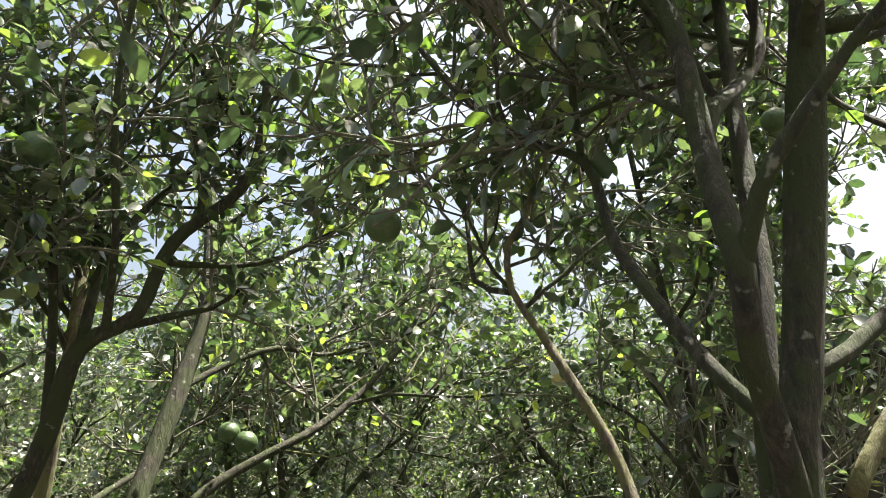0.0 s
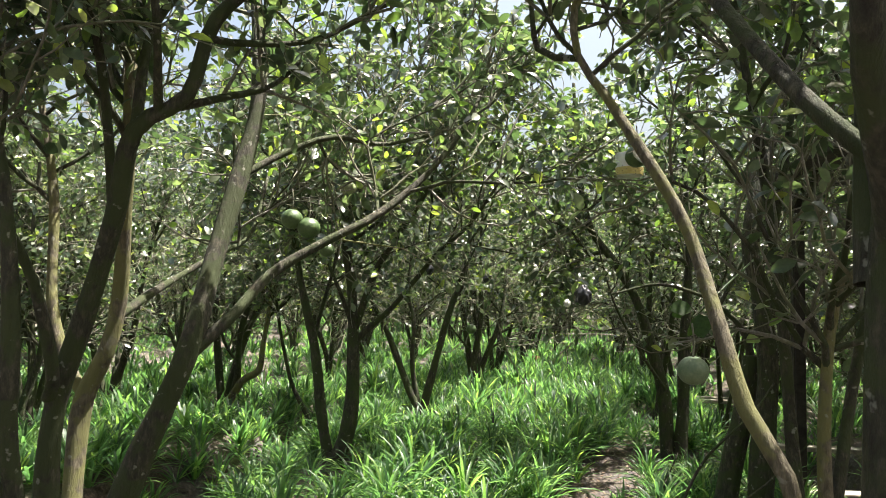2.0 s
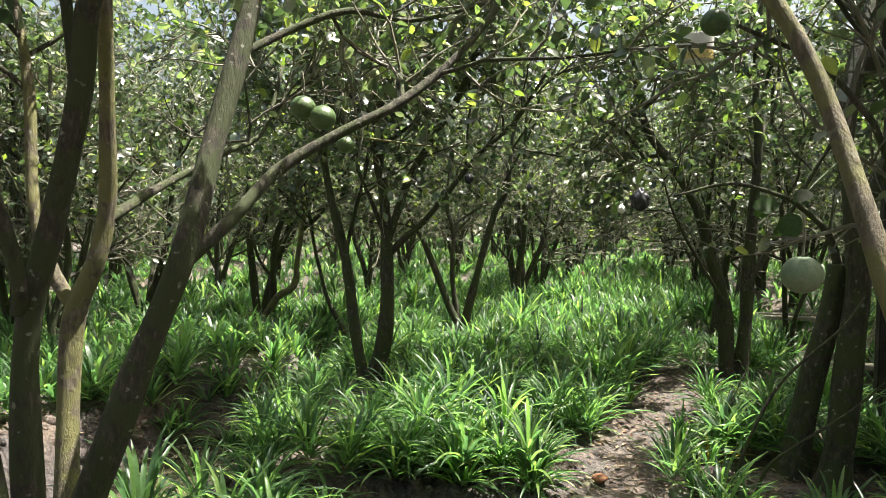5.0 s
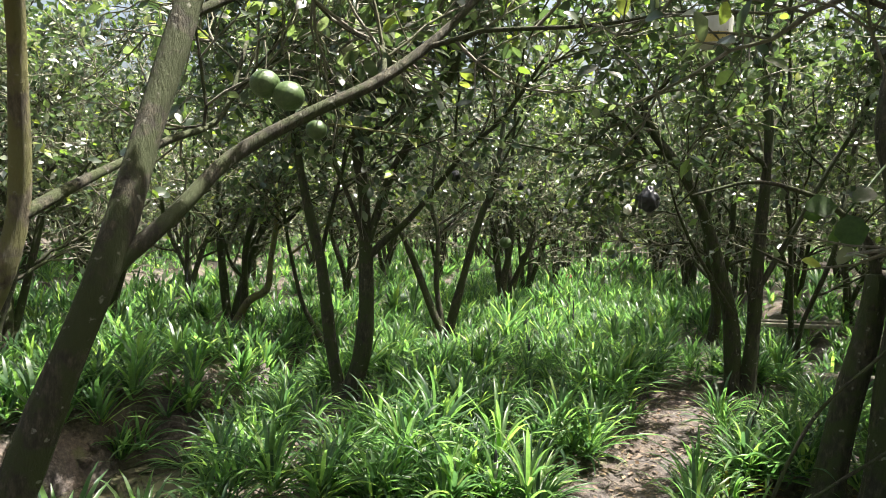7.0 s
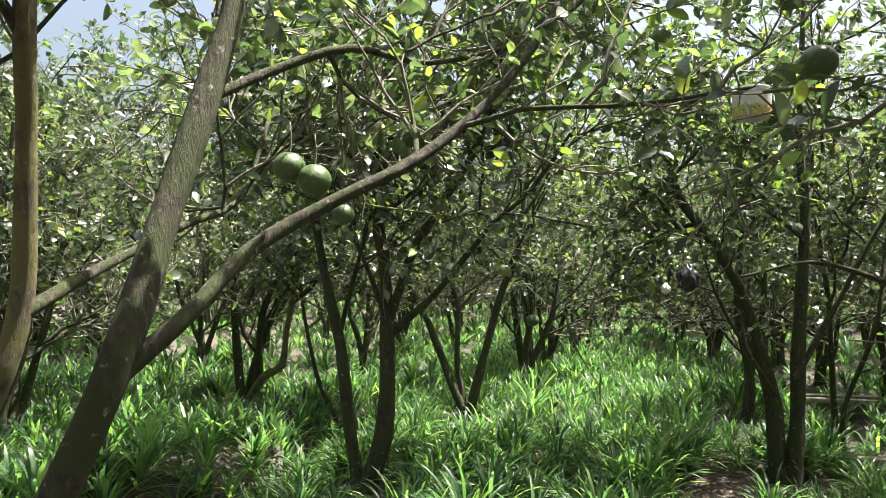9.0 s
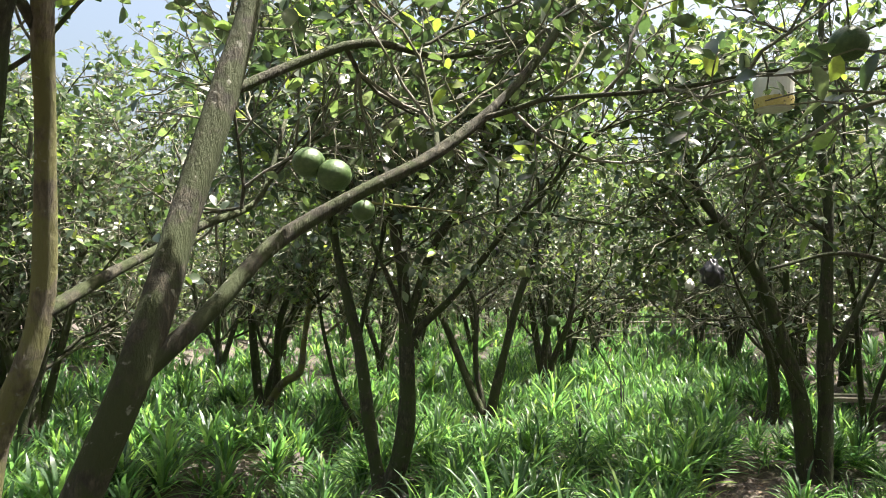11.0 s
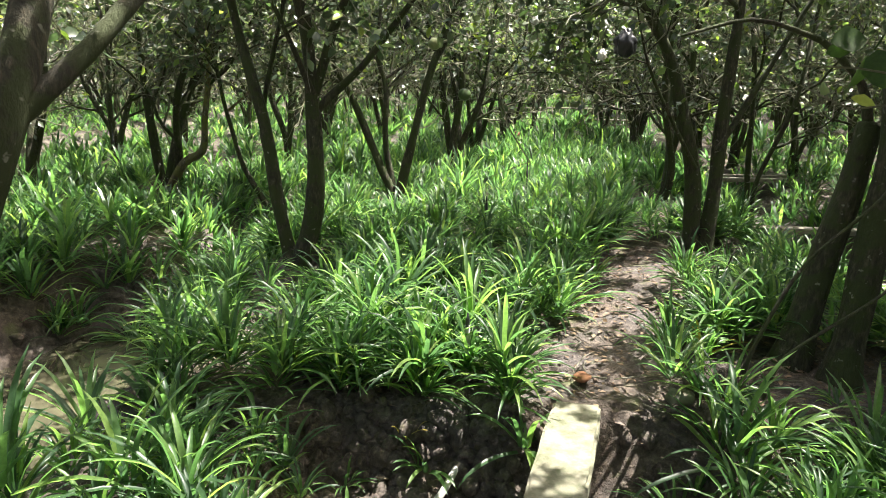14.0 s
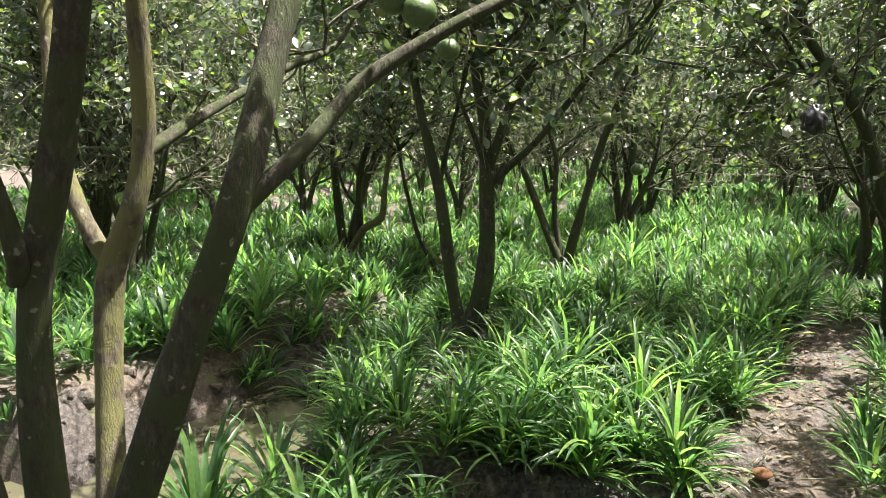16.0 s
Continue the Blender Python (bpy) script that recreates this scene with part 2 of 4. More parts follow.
def path_x(y):
    return np.interp(y, [3, 5.0, 7.3, 9.0, 13.0, 22.0], [0.1, 0.52, 1.16, 1.34, 1.65, 1.9])


def wavy(x, y):
    return (np.sin(1.7 * x + 0.6 * y) * np.sin(1.1 * y - 0.4 * x) * 0.5 + np.sin(4.1 * x - 2.3 * y + 1) * 0.25 + np.sin(7.7 * y + 5.3 * x) * 0.16)


def height(x, y):
    x, y = np.asarray(x, float), np.asarray(y, float)
    wob = wavy(x, y)
    z = 0.03 * wob
    cuts = []
    for c, half, edge, depth in ((left_ditch(y), 0.40 - 0.2 * smooth01((y - 6) / 2), 0.5, 0.72 - 0.34 * smooth01((y - 5.9) / 1.6) - 0.26 * smooth01((y - 9.5) / 2.5)), (right_ditch(y), 0.32, 0.6, 0.7 - 0.4 * smooth01((y - 9.2) / 1.2)), (np.full_like(y, -8.2), 0.5, 0.5, 0.7), (np.full_like(y, 8.7), 0.5, 0.5, 0.7)):
        d = np.abs(x - c) + 0.09 * wob
        cuts.append(depth * smooth01((half + edge - d) / edge) * smooth01((y - 3.4) / 0.7))
    d = np.abs(y - 4.25) + 0.08 * wob
    deep = 0.14 + 0.27 * smooth01((x + 1.0) / 0.3) * smooth01((1.15 - x) / 0.3) + 0.58 * smooth01((-1.75 - x) / 0.4) + 0.04 * wob
    cuts.append(deep * smooth01((0.76 - d) / 0.24) * smooth01((9.2 - np.abs(x)) / 0.6))
    z = z - np.maximum.reduce(cuts)
    return z


def rough(x, y):
    return 0.03 * np.sin(8.3 * x + 2 * np.sin(3.7 * y)) * np.sin(7.1 * y + 2 * np.sin(4.3 * x)) + 0.018 * np.sin(23 * x + 3 * np.sin(9 * y)) * np.sin(21 * y + 2 * np.sin(11 * x)) + 0.012 * np.sin(47 * x + 31 * y + 4 * np.sin(17 * y)) * np.sin(39 * y - 12 * x)


def axis(fine_lo, fine_hi, step, limit):
    a = list(np.arange(fine_lo, fine_hi, step))
    s = step
    while a[-1] < limit:
        s *= 1.25
        a.append(a[-1] + s)
    s = step
    while a[0] > -limit:
        s *= 1.25
        a.insert(0, a[0] - s)
    return np.array(a)


gx, gy = axis(-4.2, 4.6, 0.05, 600), axis(2.6, 10.0, 0.05, 600)
X, Y = np.meshgrid(gx, gy)
Z = height(X, Y) + rough(X, Y)
soup = Soup()
nx, ny = len(gx), len(gy)
ii, jj = np.meshgrid(np.arange(nx - 1), np.arange(ny - 1))
base = (jj * nx + ii).ravel()
soup.add(np.stack([X, Y, Z], -1).reshape(-1, 3), np.stack([base, base + 1, base + nx + 1, base + nx], -1))
tagged(part("ground", soup, SOIL), "damp brown orchard soil with raised beds and ditches", "ground", kind="structure")

soup = Soup()
soup.add([(-9.2, 3.3, -0.45), (9.6, 3.3, -0.45), (9.6, 60, -0.45), (-9.2, 60, -0.45)], [(0, 1, 2, 3)])
tagged(part("water", soup, WATER), "still muddy brown water lying in the ditches", "water", kind="structure")


# ---- trees ----
def keep_clear(p):
    """The open space over the walk, the gaps through which the sun falls on pale stems and the path, and the air round hanging things, free of twigs."""
    x, y, z = p
    for gx_, gy_, gz_, gap in ((-1.87, 3.78, 0.5, 0.3), (-1.86, 3.82, 0.9, 0.3), (-1.8, 3.84, 1.25, 0.3), (0.92, 2.52, 1.5, 0.13), (0.78, 2.7, 2.0, 0.13), (0.9, 1.72, 1.95, 0.13),
                               (1.15, 5.6, 0, 0.2), (1.25, 7.4, 0, 0.22), (0.8, 6.3, 0, 0.15)):
        up = z - gz_
        if 0.1 < up and math.hypot(x - gx_ - up * SUN_RUN[0], y - gy_ - up * SUN_RUN[1]) < gap:
            return False
    for hx, hy, hz in ((1.14, 6.1, 2.72), (1.14, 5.6, 2.6), (0.79, 6.3, 1.70), (0.79, 5.8, 1.68), (-0.93, 4.2, 2.05), (-0.9, 3.9, 2.0)):
        if (x - hx) ** 2 + (y - hy) ** 2 + (z - hz) ** 2 < 0.09:
            return False
    if -0.95 < x - 0.2 < 0.62 and -1.2 < y < 3.0 and z < 2.75 - 0.1 * y:
        return False
    return not (math.hypot(x - 0.2, y - 1.0) < 0.7 and z < 2.6)


def branch(rng, start, way, length, r, bend, lift):
    n = max(3, int(length / 0.11))
    pts = [np.array(start, float)]
    d = np.array(way, float)
    d /= np.linalg.norm(d)
    for _ in range(n):
        d = d + rng.normal(0, bend, 3) + np.array((0, 0, lift))
        d /= np.linalg.norm(d)
        pts.append(pts[-1] + d * length / n)
    return np.array(pts), np.linspace(r, r * 0.45, n + 1)


def side_way(rng, tan, spread):
    v = rng.normal(0, 1, 3)
    v -= tan * v.dot(tan)
    v /= np.linalg.norm(v) + 1e-9
    return tan * math.cos(spread) + v * math.sin(spread)


def pomelo_tree(origin, stems, seed, shape, twigs=5, per_twig=7, spread=1.0, label="", pale=(), size=1.0, top=5.4, low=1.2, limbs=7, boughs=True, crown=0.6):
    """stems: (points, radius at foot, radius at tip, fraction where side limbs begin). One thing: stems, limbs, twigs, foliage."""
    rng = np.random.default_rng(seed)
    np.random.seed(seed)
    o = np.array(origin, float)
    root = new("pomelo_tree")
    root.location = origin
    twig_soup, leaf_soup = Soup(), Soup()
    P, A, U, LEN, WID = [], [], [], [], []

    def foliate(pts, count):
        for _ in range(count):
            k = rng.uniform(0.15, 1.0) ** 0.7 * (len(pts) - 1)
            i = min(int(k), len(pts) - 2)
            p = pts[i] + (pts[i + 1] - pts[i]) * (k - i)
            if not keep_clear(p):
                continue
            d = pts[i + 1] - pts[i]
            a = side_way(rng, d / (np.linalg.norm(d) + 1e-9), rng.uniform(0.5, 1.3))
            a[2] -= 0.25
            P.append(p - o)
            A.append(a)
            U.append((rng.normal(0, 0.95), rng.normal(0, 0.95), 1.0))
            L = rng.uniform(0.05, 0.105) * size
            LEN.append(L)
            WID.append(L * rng.uniform(0.48, 0.62))

    for s, (points, r0, r1, begin) in enumerate(stems):
        pts = spline(points)
        n = len(pts)
        radii = r0 + (r1 - r0) * np.linspace(0, 1, n) ** 0.8
        ss = Soup()
        foot = 1 + 0.35 * np.exp(-np.maximum(pts[:, 2], 0) / 0.12) * (pts[0, 2] < 0.3)
        tube(ss, pts - o, radii * foot, 14, 0.10)
        for k in range(limbs if begin < 1 else 0):
            f = begin + (1 - begin) * (k + rng.uniform(0, 0.9)) / limbs
            i = min(int(f * (n - 1)), n - 2)
            tan = (pts[i + 1] - pts[i]) / np.linalg.norm(pts[i + 1] - pts[i])
            w = side_way(rng, tan, rng.uniform(0.6, 1.1))
            l1, lr = branch(rng, pts[i], w, rng.uniform(0.7, 1.35) * spread, min(radii[i] * 0.6, 0.022), 0.16, 0.05)
            if not all(keep_clear(q) for q in l1[1:]):
                continue
            limb_soup = Soup() if boughs else ss
            tube(limb_soup, l1 - o, lr, 6)
            for _ in range(6):
                j = rng.integers(1, len(l1) - 1)
                t1 = l1[j + 1] - l1[j]
                t1 /= np.linalg.norm(t1)
                l2, r2 = branch(rng, l1[j], side_way(rng, t1, rng.uniform(0.5, 1.0)), rng.uniform(0.35, 0.8) * spread, max(lr[j] * 0.7, 0.008), 0.2, 0.03)
                if not all(keep_clear(q) for q in l2) or l2[-1][2] > top:
                    continue
                tube(twig_soup, l2 - o, r2, 4, cap=False)
                for _ in range(twigs):
                    m = rng.integers(1, len(l2) - 1)
                    t2 = l2[m + 1] - l2[m]
                    t2 /= np.linalg.norm(t2)
                    l3, r3 = branch(rng, l2[m], side_way(rng, t2, rng.uniform(0.5, 1.1)), rng.uniform(0.15, 0.48), 0.005, 0.25, 0.0)
                    if not keep_clear(l3[-1]) or not keep_clear(l3[0]):
                        continue
                    tube(twig_soup, l3 - o, r3, 3, cap=False)
                    share = smooth01((l3[-1][2] - low) / 0.9)
                    foliate(l3, int(1.4 * per_twig * (0.2 + 0.8 * share + crown * smooth01((l3[-1][2] - 2.3) / 0.8)) + rng.uniform(0, 1)))
            if boughs:
                part("limb", limb_soup, BARK, root)
        # stems listed in pale get the bark with sunlight mixed into its colour
        part("stem", ss, BARK_SUNLIT_PALE if s in pale else BARK, root, "yellowish bark, coloured paler for sunlight on it" if s in pale else "")
    tagged(part("twig_growth", twig_soup, TWIG, root), kind="stuff")
    if P:
        leaves(leaf_soup, P, A, U, np.array(LEN), np.array(WID), shape)
        tagged(part("foliage", leaf_soup, LEAF, root, "glossy dark green leaves"), kind="stuff")
    return tagged(root, label, "tree", "orchard trees")


def vase(rng, count, reach, rise, r, lean=(0, 0)):
    """Stems of a tree that forks near the ground."""
    out = []
    a0 = rng.uniform(0, 6.28)
    for k in range(count):
        a = a0 + k * 6.28 / count + rng.uniform(-0.5, 0.5)
        d = np.array((math.cos(a) + lean[0], math.sin(a) + lean[1]))
        q = reach * rng.uniform(0.5, 1.1)
        h = rise * rng.uniform(0.8, 1.1)
        pts = [(0.02 * d[0], 0.02 * d[1], -0.08)]
        for f, g in ((0.10, 0.13), (0.35, 0.38), (0.65, 0.7), (1.0, 1.0)):
            pts.append((d[0] * q * f + rng.normal(0, 0.07), d[1] * q * f + rng.normal(0, 0.07), h * g))
        out.append((pts, r * rng.uniform(0.7, 1.0), 0.016, 0.24))
    return out


def shift(stems, x, y):
    return [([(p[0] + x, p[1] + y, p[2]) for p in pts], a, b, f) for pts, a, b, f in stems]


# trees beside the walk
pomelo_tree((-1.7, 3.5, 0), [
    ([(-1.78, 3.5, -0.1), (-1.57, 3.55, 0.48), (-1.42, 3.6, 0.91), (-1.25, 3.66, 1.38), (-1.23, 3.85, 1.80), (-1.18, 4.05, 2.32), (-1.16, 4.2, 2.8), (-1.3, 4.4, 3.6)], 0.074, 0.034, 0.6),
    ([(-1.25, 3.66, 1.36), (-1.1, 3.8, 1.54), (-0.98, 4.0, 1.76), (-0.75, 4.2, 1.95), (-0.51, 4.4, 2.12), (-0.27, 4.6, 2.38), (-0.06, 4.8, 2.72), (0.1, 5.1, 3.2)], 0.034, 0.012, 0.35),
    ([(-1.19, 4.05, 2.28), (-1.02, 4.3, 2.46), (-0.81, 4.5, 2.59), (-0.55, 4.8, 2.61), (-0.2, 5.2, 2.8)], 0.022, 0.009, 0.3),
    # this stem and its left fork: sunlight painted by the paler bark
    ([(-1.84, 3.7, -0.1), (-1.86, 3.75, 0.39), (-1.88, 3.8, 0.77), (-1.87, 3.83, 1.11), (-1.78, 3.85, 1.34), (-1.73, 3.87, 1.6), (-1.68, 3.8, 2.09), (-1.62, 3.7, 2.49), (-1.7, 3.8, 3.3)], 0.060, 0.024, 0.7),
    ([(-1.86, 3.84, 1.12), (-1.98, 3.84, 1.28), (-2.08, 3.84, 1.6), (-2.15, 3.9, 2.2), (-2.4, 4.0, 3.0)], 0.036, 0.014, 0.5),
    ([(-1.73, 3.87, 1.53), (-1.66, 4.15, 1.68), (-1.57, 4.6, 1.88), (-1.5, 5.0, 2.05), (-1.5, 5.3, 2.5)], 0.026, 0.010, 0.6),
    ([(-1.7, 3.4, -0.1), (-1.67, 3.3, 0.55), (-1.67, 3.3, 1.09), (-1.54, 3.3, 1.56), (-1.40, 3.25, 1.98), (-1.3, 3.2, 2.33), (-1.1, 3.25, 2.49), (-1.01, 3.3, 2.84), (-0.75, 3.4, 3.16), (-0.68, 3.4, 3.49), (-0.73, 3.5, 3.93)], 0.066, 0.02, 0.62),
    ([(-1.40, 3.25, 1.96), (-1.46, 3.2, 2.58), (-1.56, 3.1, 3.2), (-1.7, 3.1, 3.62)], 0.026, 0.012, 0.3),
    ([(-1.3, 3.2, 2.31), (-1.31, 3.3, 2.76), (-1.26, 3.5, 3.08), (-1.07, 3.8, 3.55)], 0.026, 0.012, 0.3),
    ([(-1.68, 3.3, -0.1), (-1.64, 3.1, 0.62), (-1.64, 3.0, 1.1), (-1.62, 2.95, 1.54), (-1.63, 2.9, 1.97), (-1.68, 2.85, 2.3), (-1.9, 2.7, 3.1)], 0.05, 0.018, 0.7),
    ([(-1.66, 3.25, 1.2), (-1.61, 3.2, 1.32), (-1.63, 3.1, 1.65), (-1.69, 3.0, 1.89), (-1.8, 2.9, 2.1), (-2.1, 2.8, 2.6)], 0.028, 0.012, 0.5),
    ([(-1.64, 3.08, 0.80), (-1.68, 3.0, 0.90), (-1.74, 2.86, 1.08)], 0.026, 0.018, 1.0),
    ([(-1.2, 3.2, 2.42), (-1.12, 3.0, 2.76), (-1.09, 2.8, 3.12), (-1.06, 2.7, 3.38), (-1.0, 2.6, 3.68)], 0.02, 0.012, 0.4),
    # high bough added so that its leaves shade the leaning stem
    ([(-1.25, 4.3, 3.2), (-0.95, 4.3, 3.45), (-0.6, 4.25, 3.7), (-0.2, 4.2, 3.9)], 0.018, 0.008, 0.1),
], 11, LEAF_FINE, 5, 4.0, 1.0, "many-stemmed pomelo tree with one stem coloured pale for sunlight", pale=(3, 4), limbs=6, low=1.9, crown=0.0)

pomelo_tree((0.94, 1.68, 0), [
    ([(0.92, 1.68, -0.1), (0.94, 1.68, 0.8), (0.96, 1.67, 1.78), (0.99, 1.67, 1.97), (1.05, 1.67, 2.32), (1.11, 1.67, 2.73), (1.2, 1.67, 3.4)], 0.062, 0.035, 0.75),
    ([(0.97, 1.67, 1.88), (0.88, 1.75, 2.0), (0.81, 1.9, 2.18), (0.74, 2.1, 2.43), (0.7, 2.25, 2.74), (0.53, 2.4, 2.89), (0.34, 2.5, 3.1), (0.14, 2.6, 3.41), (0.01, 2.7, 3.72)], 0.019, 0.012, 0.55),
    ([(0.7, 2.25, 2.72), (0.68, 2.3, 2.94), (0.68, 2.3, 3.24), (0.67, 2.3, 3.52)], 0.014, 0.009, 0.2),
    ([(0.965, 1.67, 1.72), (0.91, 1.60, 1.88), (0.85, 1.52, 2.02), (0.82, 1.45, 2.15), (0.81, 1.5, 2.33), (0.81, 1.55, 2.49), (0.8, 1.6, 2.74), (0.77, 1.65, 2.97), (0.7, 1.7, 3.5)], 0.030, 0.02, 0.75),
    ([(0.82, 1.46, 2.13), (0.85, 1.4, 2.28), (0.89, 1.35, 2.36), (0.95, 1.3, 2.45), (1.03, 1.25, 2.55), (1.3, 1.1, 2.8)], 0.017, 0.010, 0.6),
    ([(0.81, 1.54, 2.44), (0.88, 1.64, 2.58), (1.01, 1.8, 2.74), (1.14, 1.95, 2.95), (1.14, 2.0, 3.2)], 0.022, 0.012, 0.5),
    ([(0.81, 1.55, 2.50), (0.75, 1.75, 2.68), (0.64, 1.9, 2.8), (0.45, 2.0, 2.9)], 0.012, 0.006, 0.5),
    ([(0.94, 1.7, 1.7), (0.96, 1.75, 2.03), (1.0, 1.8, 2.26), (1.03, 1.9, 2.6), (1.1, 2.1, 3.3)], 0.036, 0.016, 0.6),
    ([(1.0, 1.67, 2.0), (1.14, 1.75, 2.07), (1.26, 1.8, 2.16), (1.48, 1.9, 2.29), (1.8, 2.2, 2.75), (1.95, 2.6, 3.3), (2.0, 2.9, 3.9), (2.1, 3.0, 4.6)], 0.020, 0.01, 0.5),
    ([(1.8, 2.2, 2.74), (1.62, 2.5, 3.1), (1.5, 2.7, 3.5), (1.45, 2.9, 4.0)], 0.014, 0.008, 0.2),
    ([(1.5, 1.92, 2.27), (1.45, 1.92, 2.13), (1.35, 1.95, 2.01), (1.23, 1.92, 1.86), (1.18, 1.9, 1.79)], 0.018, 0.022, 1.0),
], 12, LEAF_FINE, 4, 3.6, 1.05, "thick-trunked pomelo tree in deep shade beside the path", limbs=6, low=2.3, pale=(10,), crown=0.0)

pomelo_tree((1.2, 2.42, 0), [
    # pale trunk, the sun on it worked into the bark colour
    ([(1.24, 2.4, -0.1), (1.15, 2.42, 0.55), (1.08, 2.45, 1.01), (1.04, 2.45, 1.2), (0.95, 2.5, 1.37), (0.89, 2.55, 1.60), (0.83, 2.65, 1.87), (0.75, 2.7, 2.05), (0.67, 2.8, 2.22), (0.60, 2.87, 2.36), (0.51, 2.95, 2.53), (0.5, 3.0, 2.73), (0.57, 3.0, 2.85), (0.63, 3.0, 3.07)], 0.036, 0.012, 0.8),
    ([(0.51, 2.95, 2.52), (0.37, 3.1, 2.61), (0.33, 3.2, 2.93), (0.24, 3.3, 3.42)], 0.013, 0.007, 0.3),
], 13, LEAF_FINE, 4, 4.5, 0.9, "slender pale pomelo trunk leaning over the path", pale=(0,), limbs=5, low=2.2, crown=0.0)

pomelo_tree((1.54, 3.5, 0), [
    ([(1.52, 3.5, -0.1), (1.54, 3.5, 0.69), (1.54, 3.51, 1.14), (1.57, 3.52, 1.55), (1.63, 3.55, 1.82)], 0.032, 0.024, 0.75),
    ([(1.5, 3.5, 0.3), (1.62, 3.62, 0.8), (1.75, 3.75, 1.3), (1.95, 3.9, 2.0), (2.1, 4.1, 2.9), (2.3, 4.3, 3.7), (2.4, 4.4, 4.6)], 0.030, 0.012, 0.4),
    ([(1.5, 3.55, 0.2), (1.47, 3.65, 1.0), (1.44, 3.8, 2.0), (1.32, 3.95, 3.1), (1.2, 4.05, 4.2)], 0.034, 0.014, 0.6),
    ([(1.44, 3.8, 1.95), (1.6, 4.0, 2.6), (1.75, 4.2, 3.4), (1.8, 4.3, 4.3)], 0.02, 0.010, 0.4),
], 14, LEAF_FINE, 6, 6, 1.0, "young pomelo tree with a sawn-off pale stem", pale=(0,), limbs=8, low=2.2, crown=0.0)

pomelo_tree((1.75, 5.5, 0), [
    ([(1.62, 5.6, -0.1), (1.66, 5.6, 0.05), (1.70, 5.6, 0.32), (1.75, 5.6, 0.63), (1.82, 5.6, 0.93), (1.88, 5.6, 1.29)], 0.088, 0.066, 1.0),
    ([(1.82, 5.42, -0.1), (1.84, 5.43, 0.1), (1.88, 5.44, 0.5), (1.91, 5.45, 0.87), (1.93, 5.45, 1.24), (1.88, 5.46, 1.77), (1.84, 5.5, 2.05), (1.95, 5.6, 2.6), (2.2, 5.8, 3.3), (2.3, 6.0, 4.2)], 0.088, 0.030, 0.6),
    ([(1.88, 5.6, 1.24), (1.81, 5.6, 1.48), (1.64, 5.6, 1.65), (1.53, 5.6, 1.71), (1.25, 5.6, 1.78), (0.92, 5.6, 1.70)], 0.026, 0.007, 1.0),
    ([(1.92, 5.45, 1.5), (2.2, 5.7, 2.1), (2.45, 5.9, 2.8), (2.6, 6.0, 3.7)], 0.04, 0.018, 0.35),
], 15, LEAF_FINE, 6, 3.2, 1.0, "pomelo tree with two thick dark trunks, one broken off", low=1.9)

pomelo_tree((-1.45, 7.25, 0), [
    ([(-1.50, 7.25, -0.12), (-1.44, 7.25, 0.1), (-1.36, 7.25, 0.36), (-1.32, 7.25, 0.77), (-1.33, 7.25, 1.25), (-1.365, 7.25, 1.8), (-1.42, 7.25, 2.15), (-1.45, 7.3, 3.2), (-1.5, 7.5, 4.1)], 0.080, 0.02, 0.5),
    ([(-1.50, 7.25, -0.08), (-1.55, 7.25, 0.14), (-1.62, 7.25, 0.5), (-1.69, 7.25, 1.05), (-1.80, 7.25, 1.5), (-1.92, 7.27, 2.0), (-2.1, 7.35, 2.9), (-2.3, 7.4, 3.8)], 0.060, 0.016, 0.5),
    ([(-1.32, 7.25, 1.2), (-1.16, 7.25, 1.36), (-0.96, 7.25, 1.54), (-0.67, 7.25, 1.9), (-0.5, 7.2, 2.1), (-0.22, 7.2, 2.35), (0.1, 7.1, 2.8)], 0.032, 0.012, 0.45),
    ([(-1.33, 7.25, 1.3), (-1.23, 7.25, 1.6), (-1.12, 7.25, 1.9), (-0.88, 7.25, 2.3), (-0.64, 7.22, 2.7), (-0.49, 7.2, 3.2), (-0.3, 7.2, 4.2)], 0.042, 0.014, 0.4),
    ([(-1.32, 7.2, 1.35), (-1.42, 7.1, 1.65), (-1.54, 7.0, 1.98), (-1.73, 6.9, 2.5)], 0.024, 0.010, 0.4),
    ([(-1.66, 7.25, 0.75), (-1.75, 7.35, 1.15), (-1.62, 7.5, 1.9), (-1.5, 7.7, 2.6)], 0.024, 0.012, 0.5),
], 16, LEAF_FINE, 7, 4.4, 1.1, "pomelo tree with dark mossy V-shaped twin trunks", limbs=7)

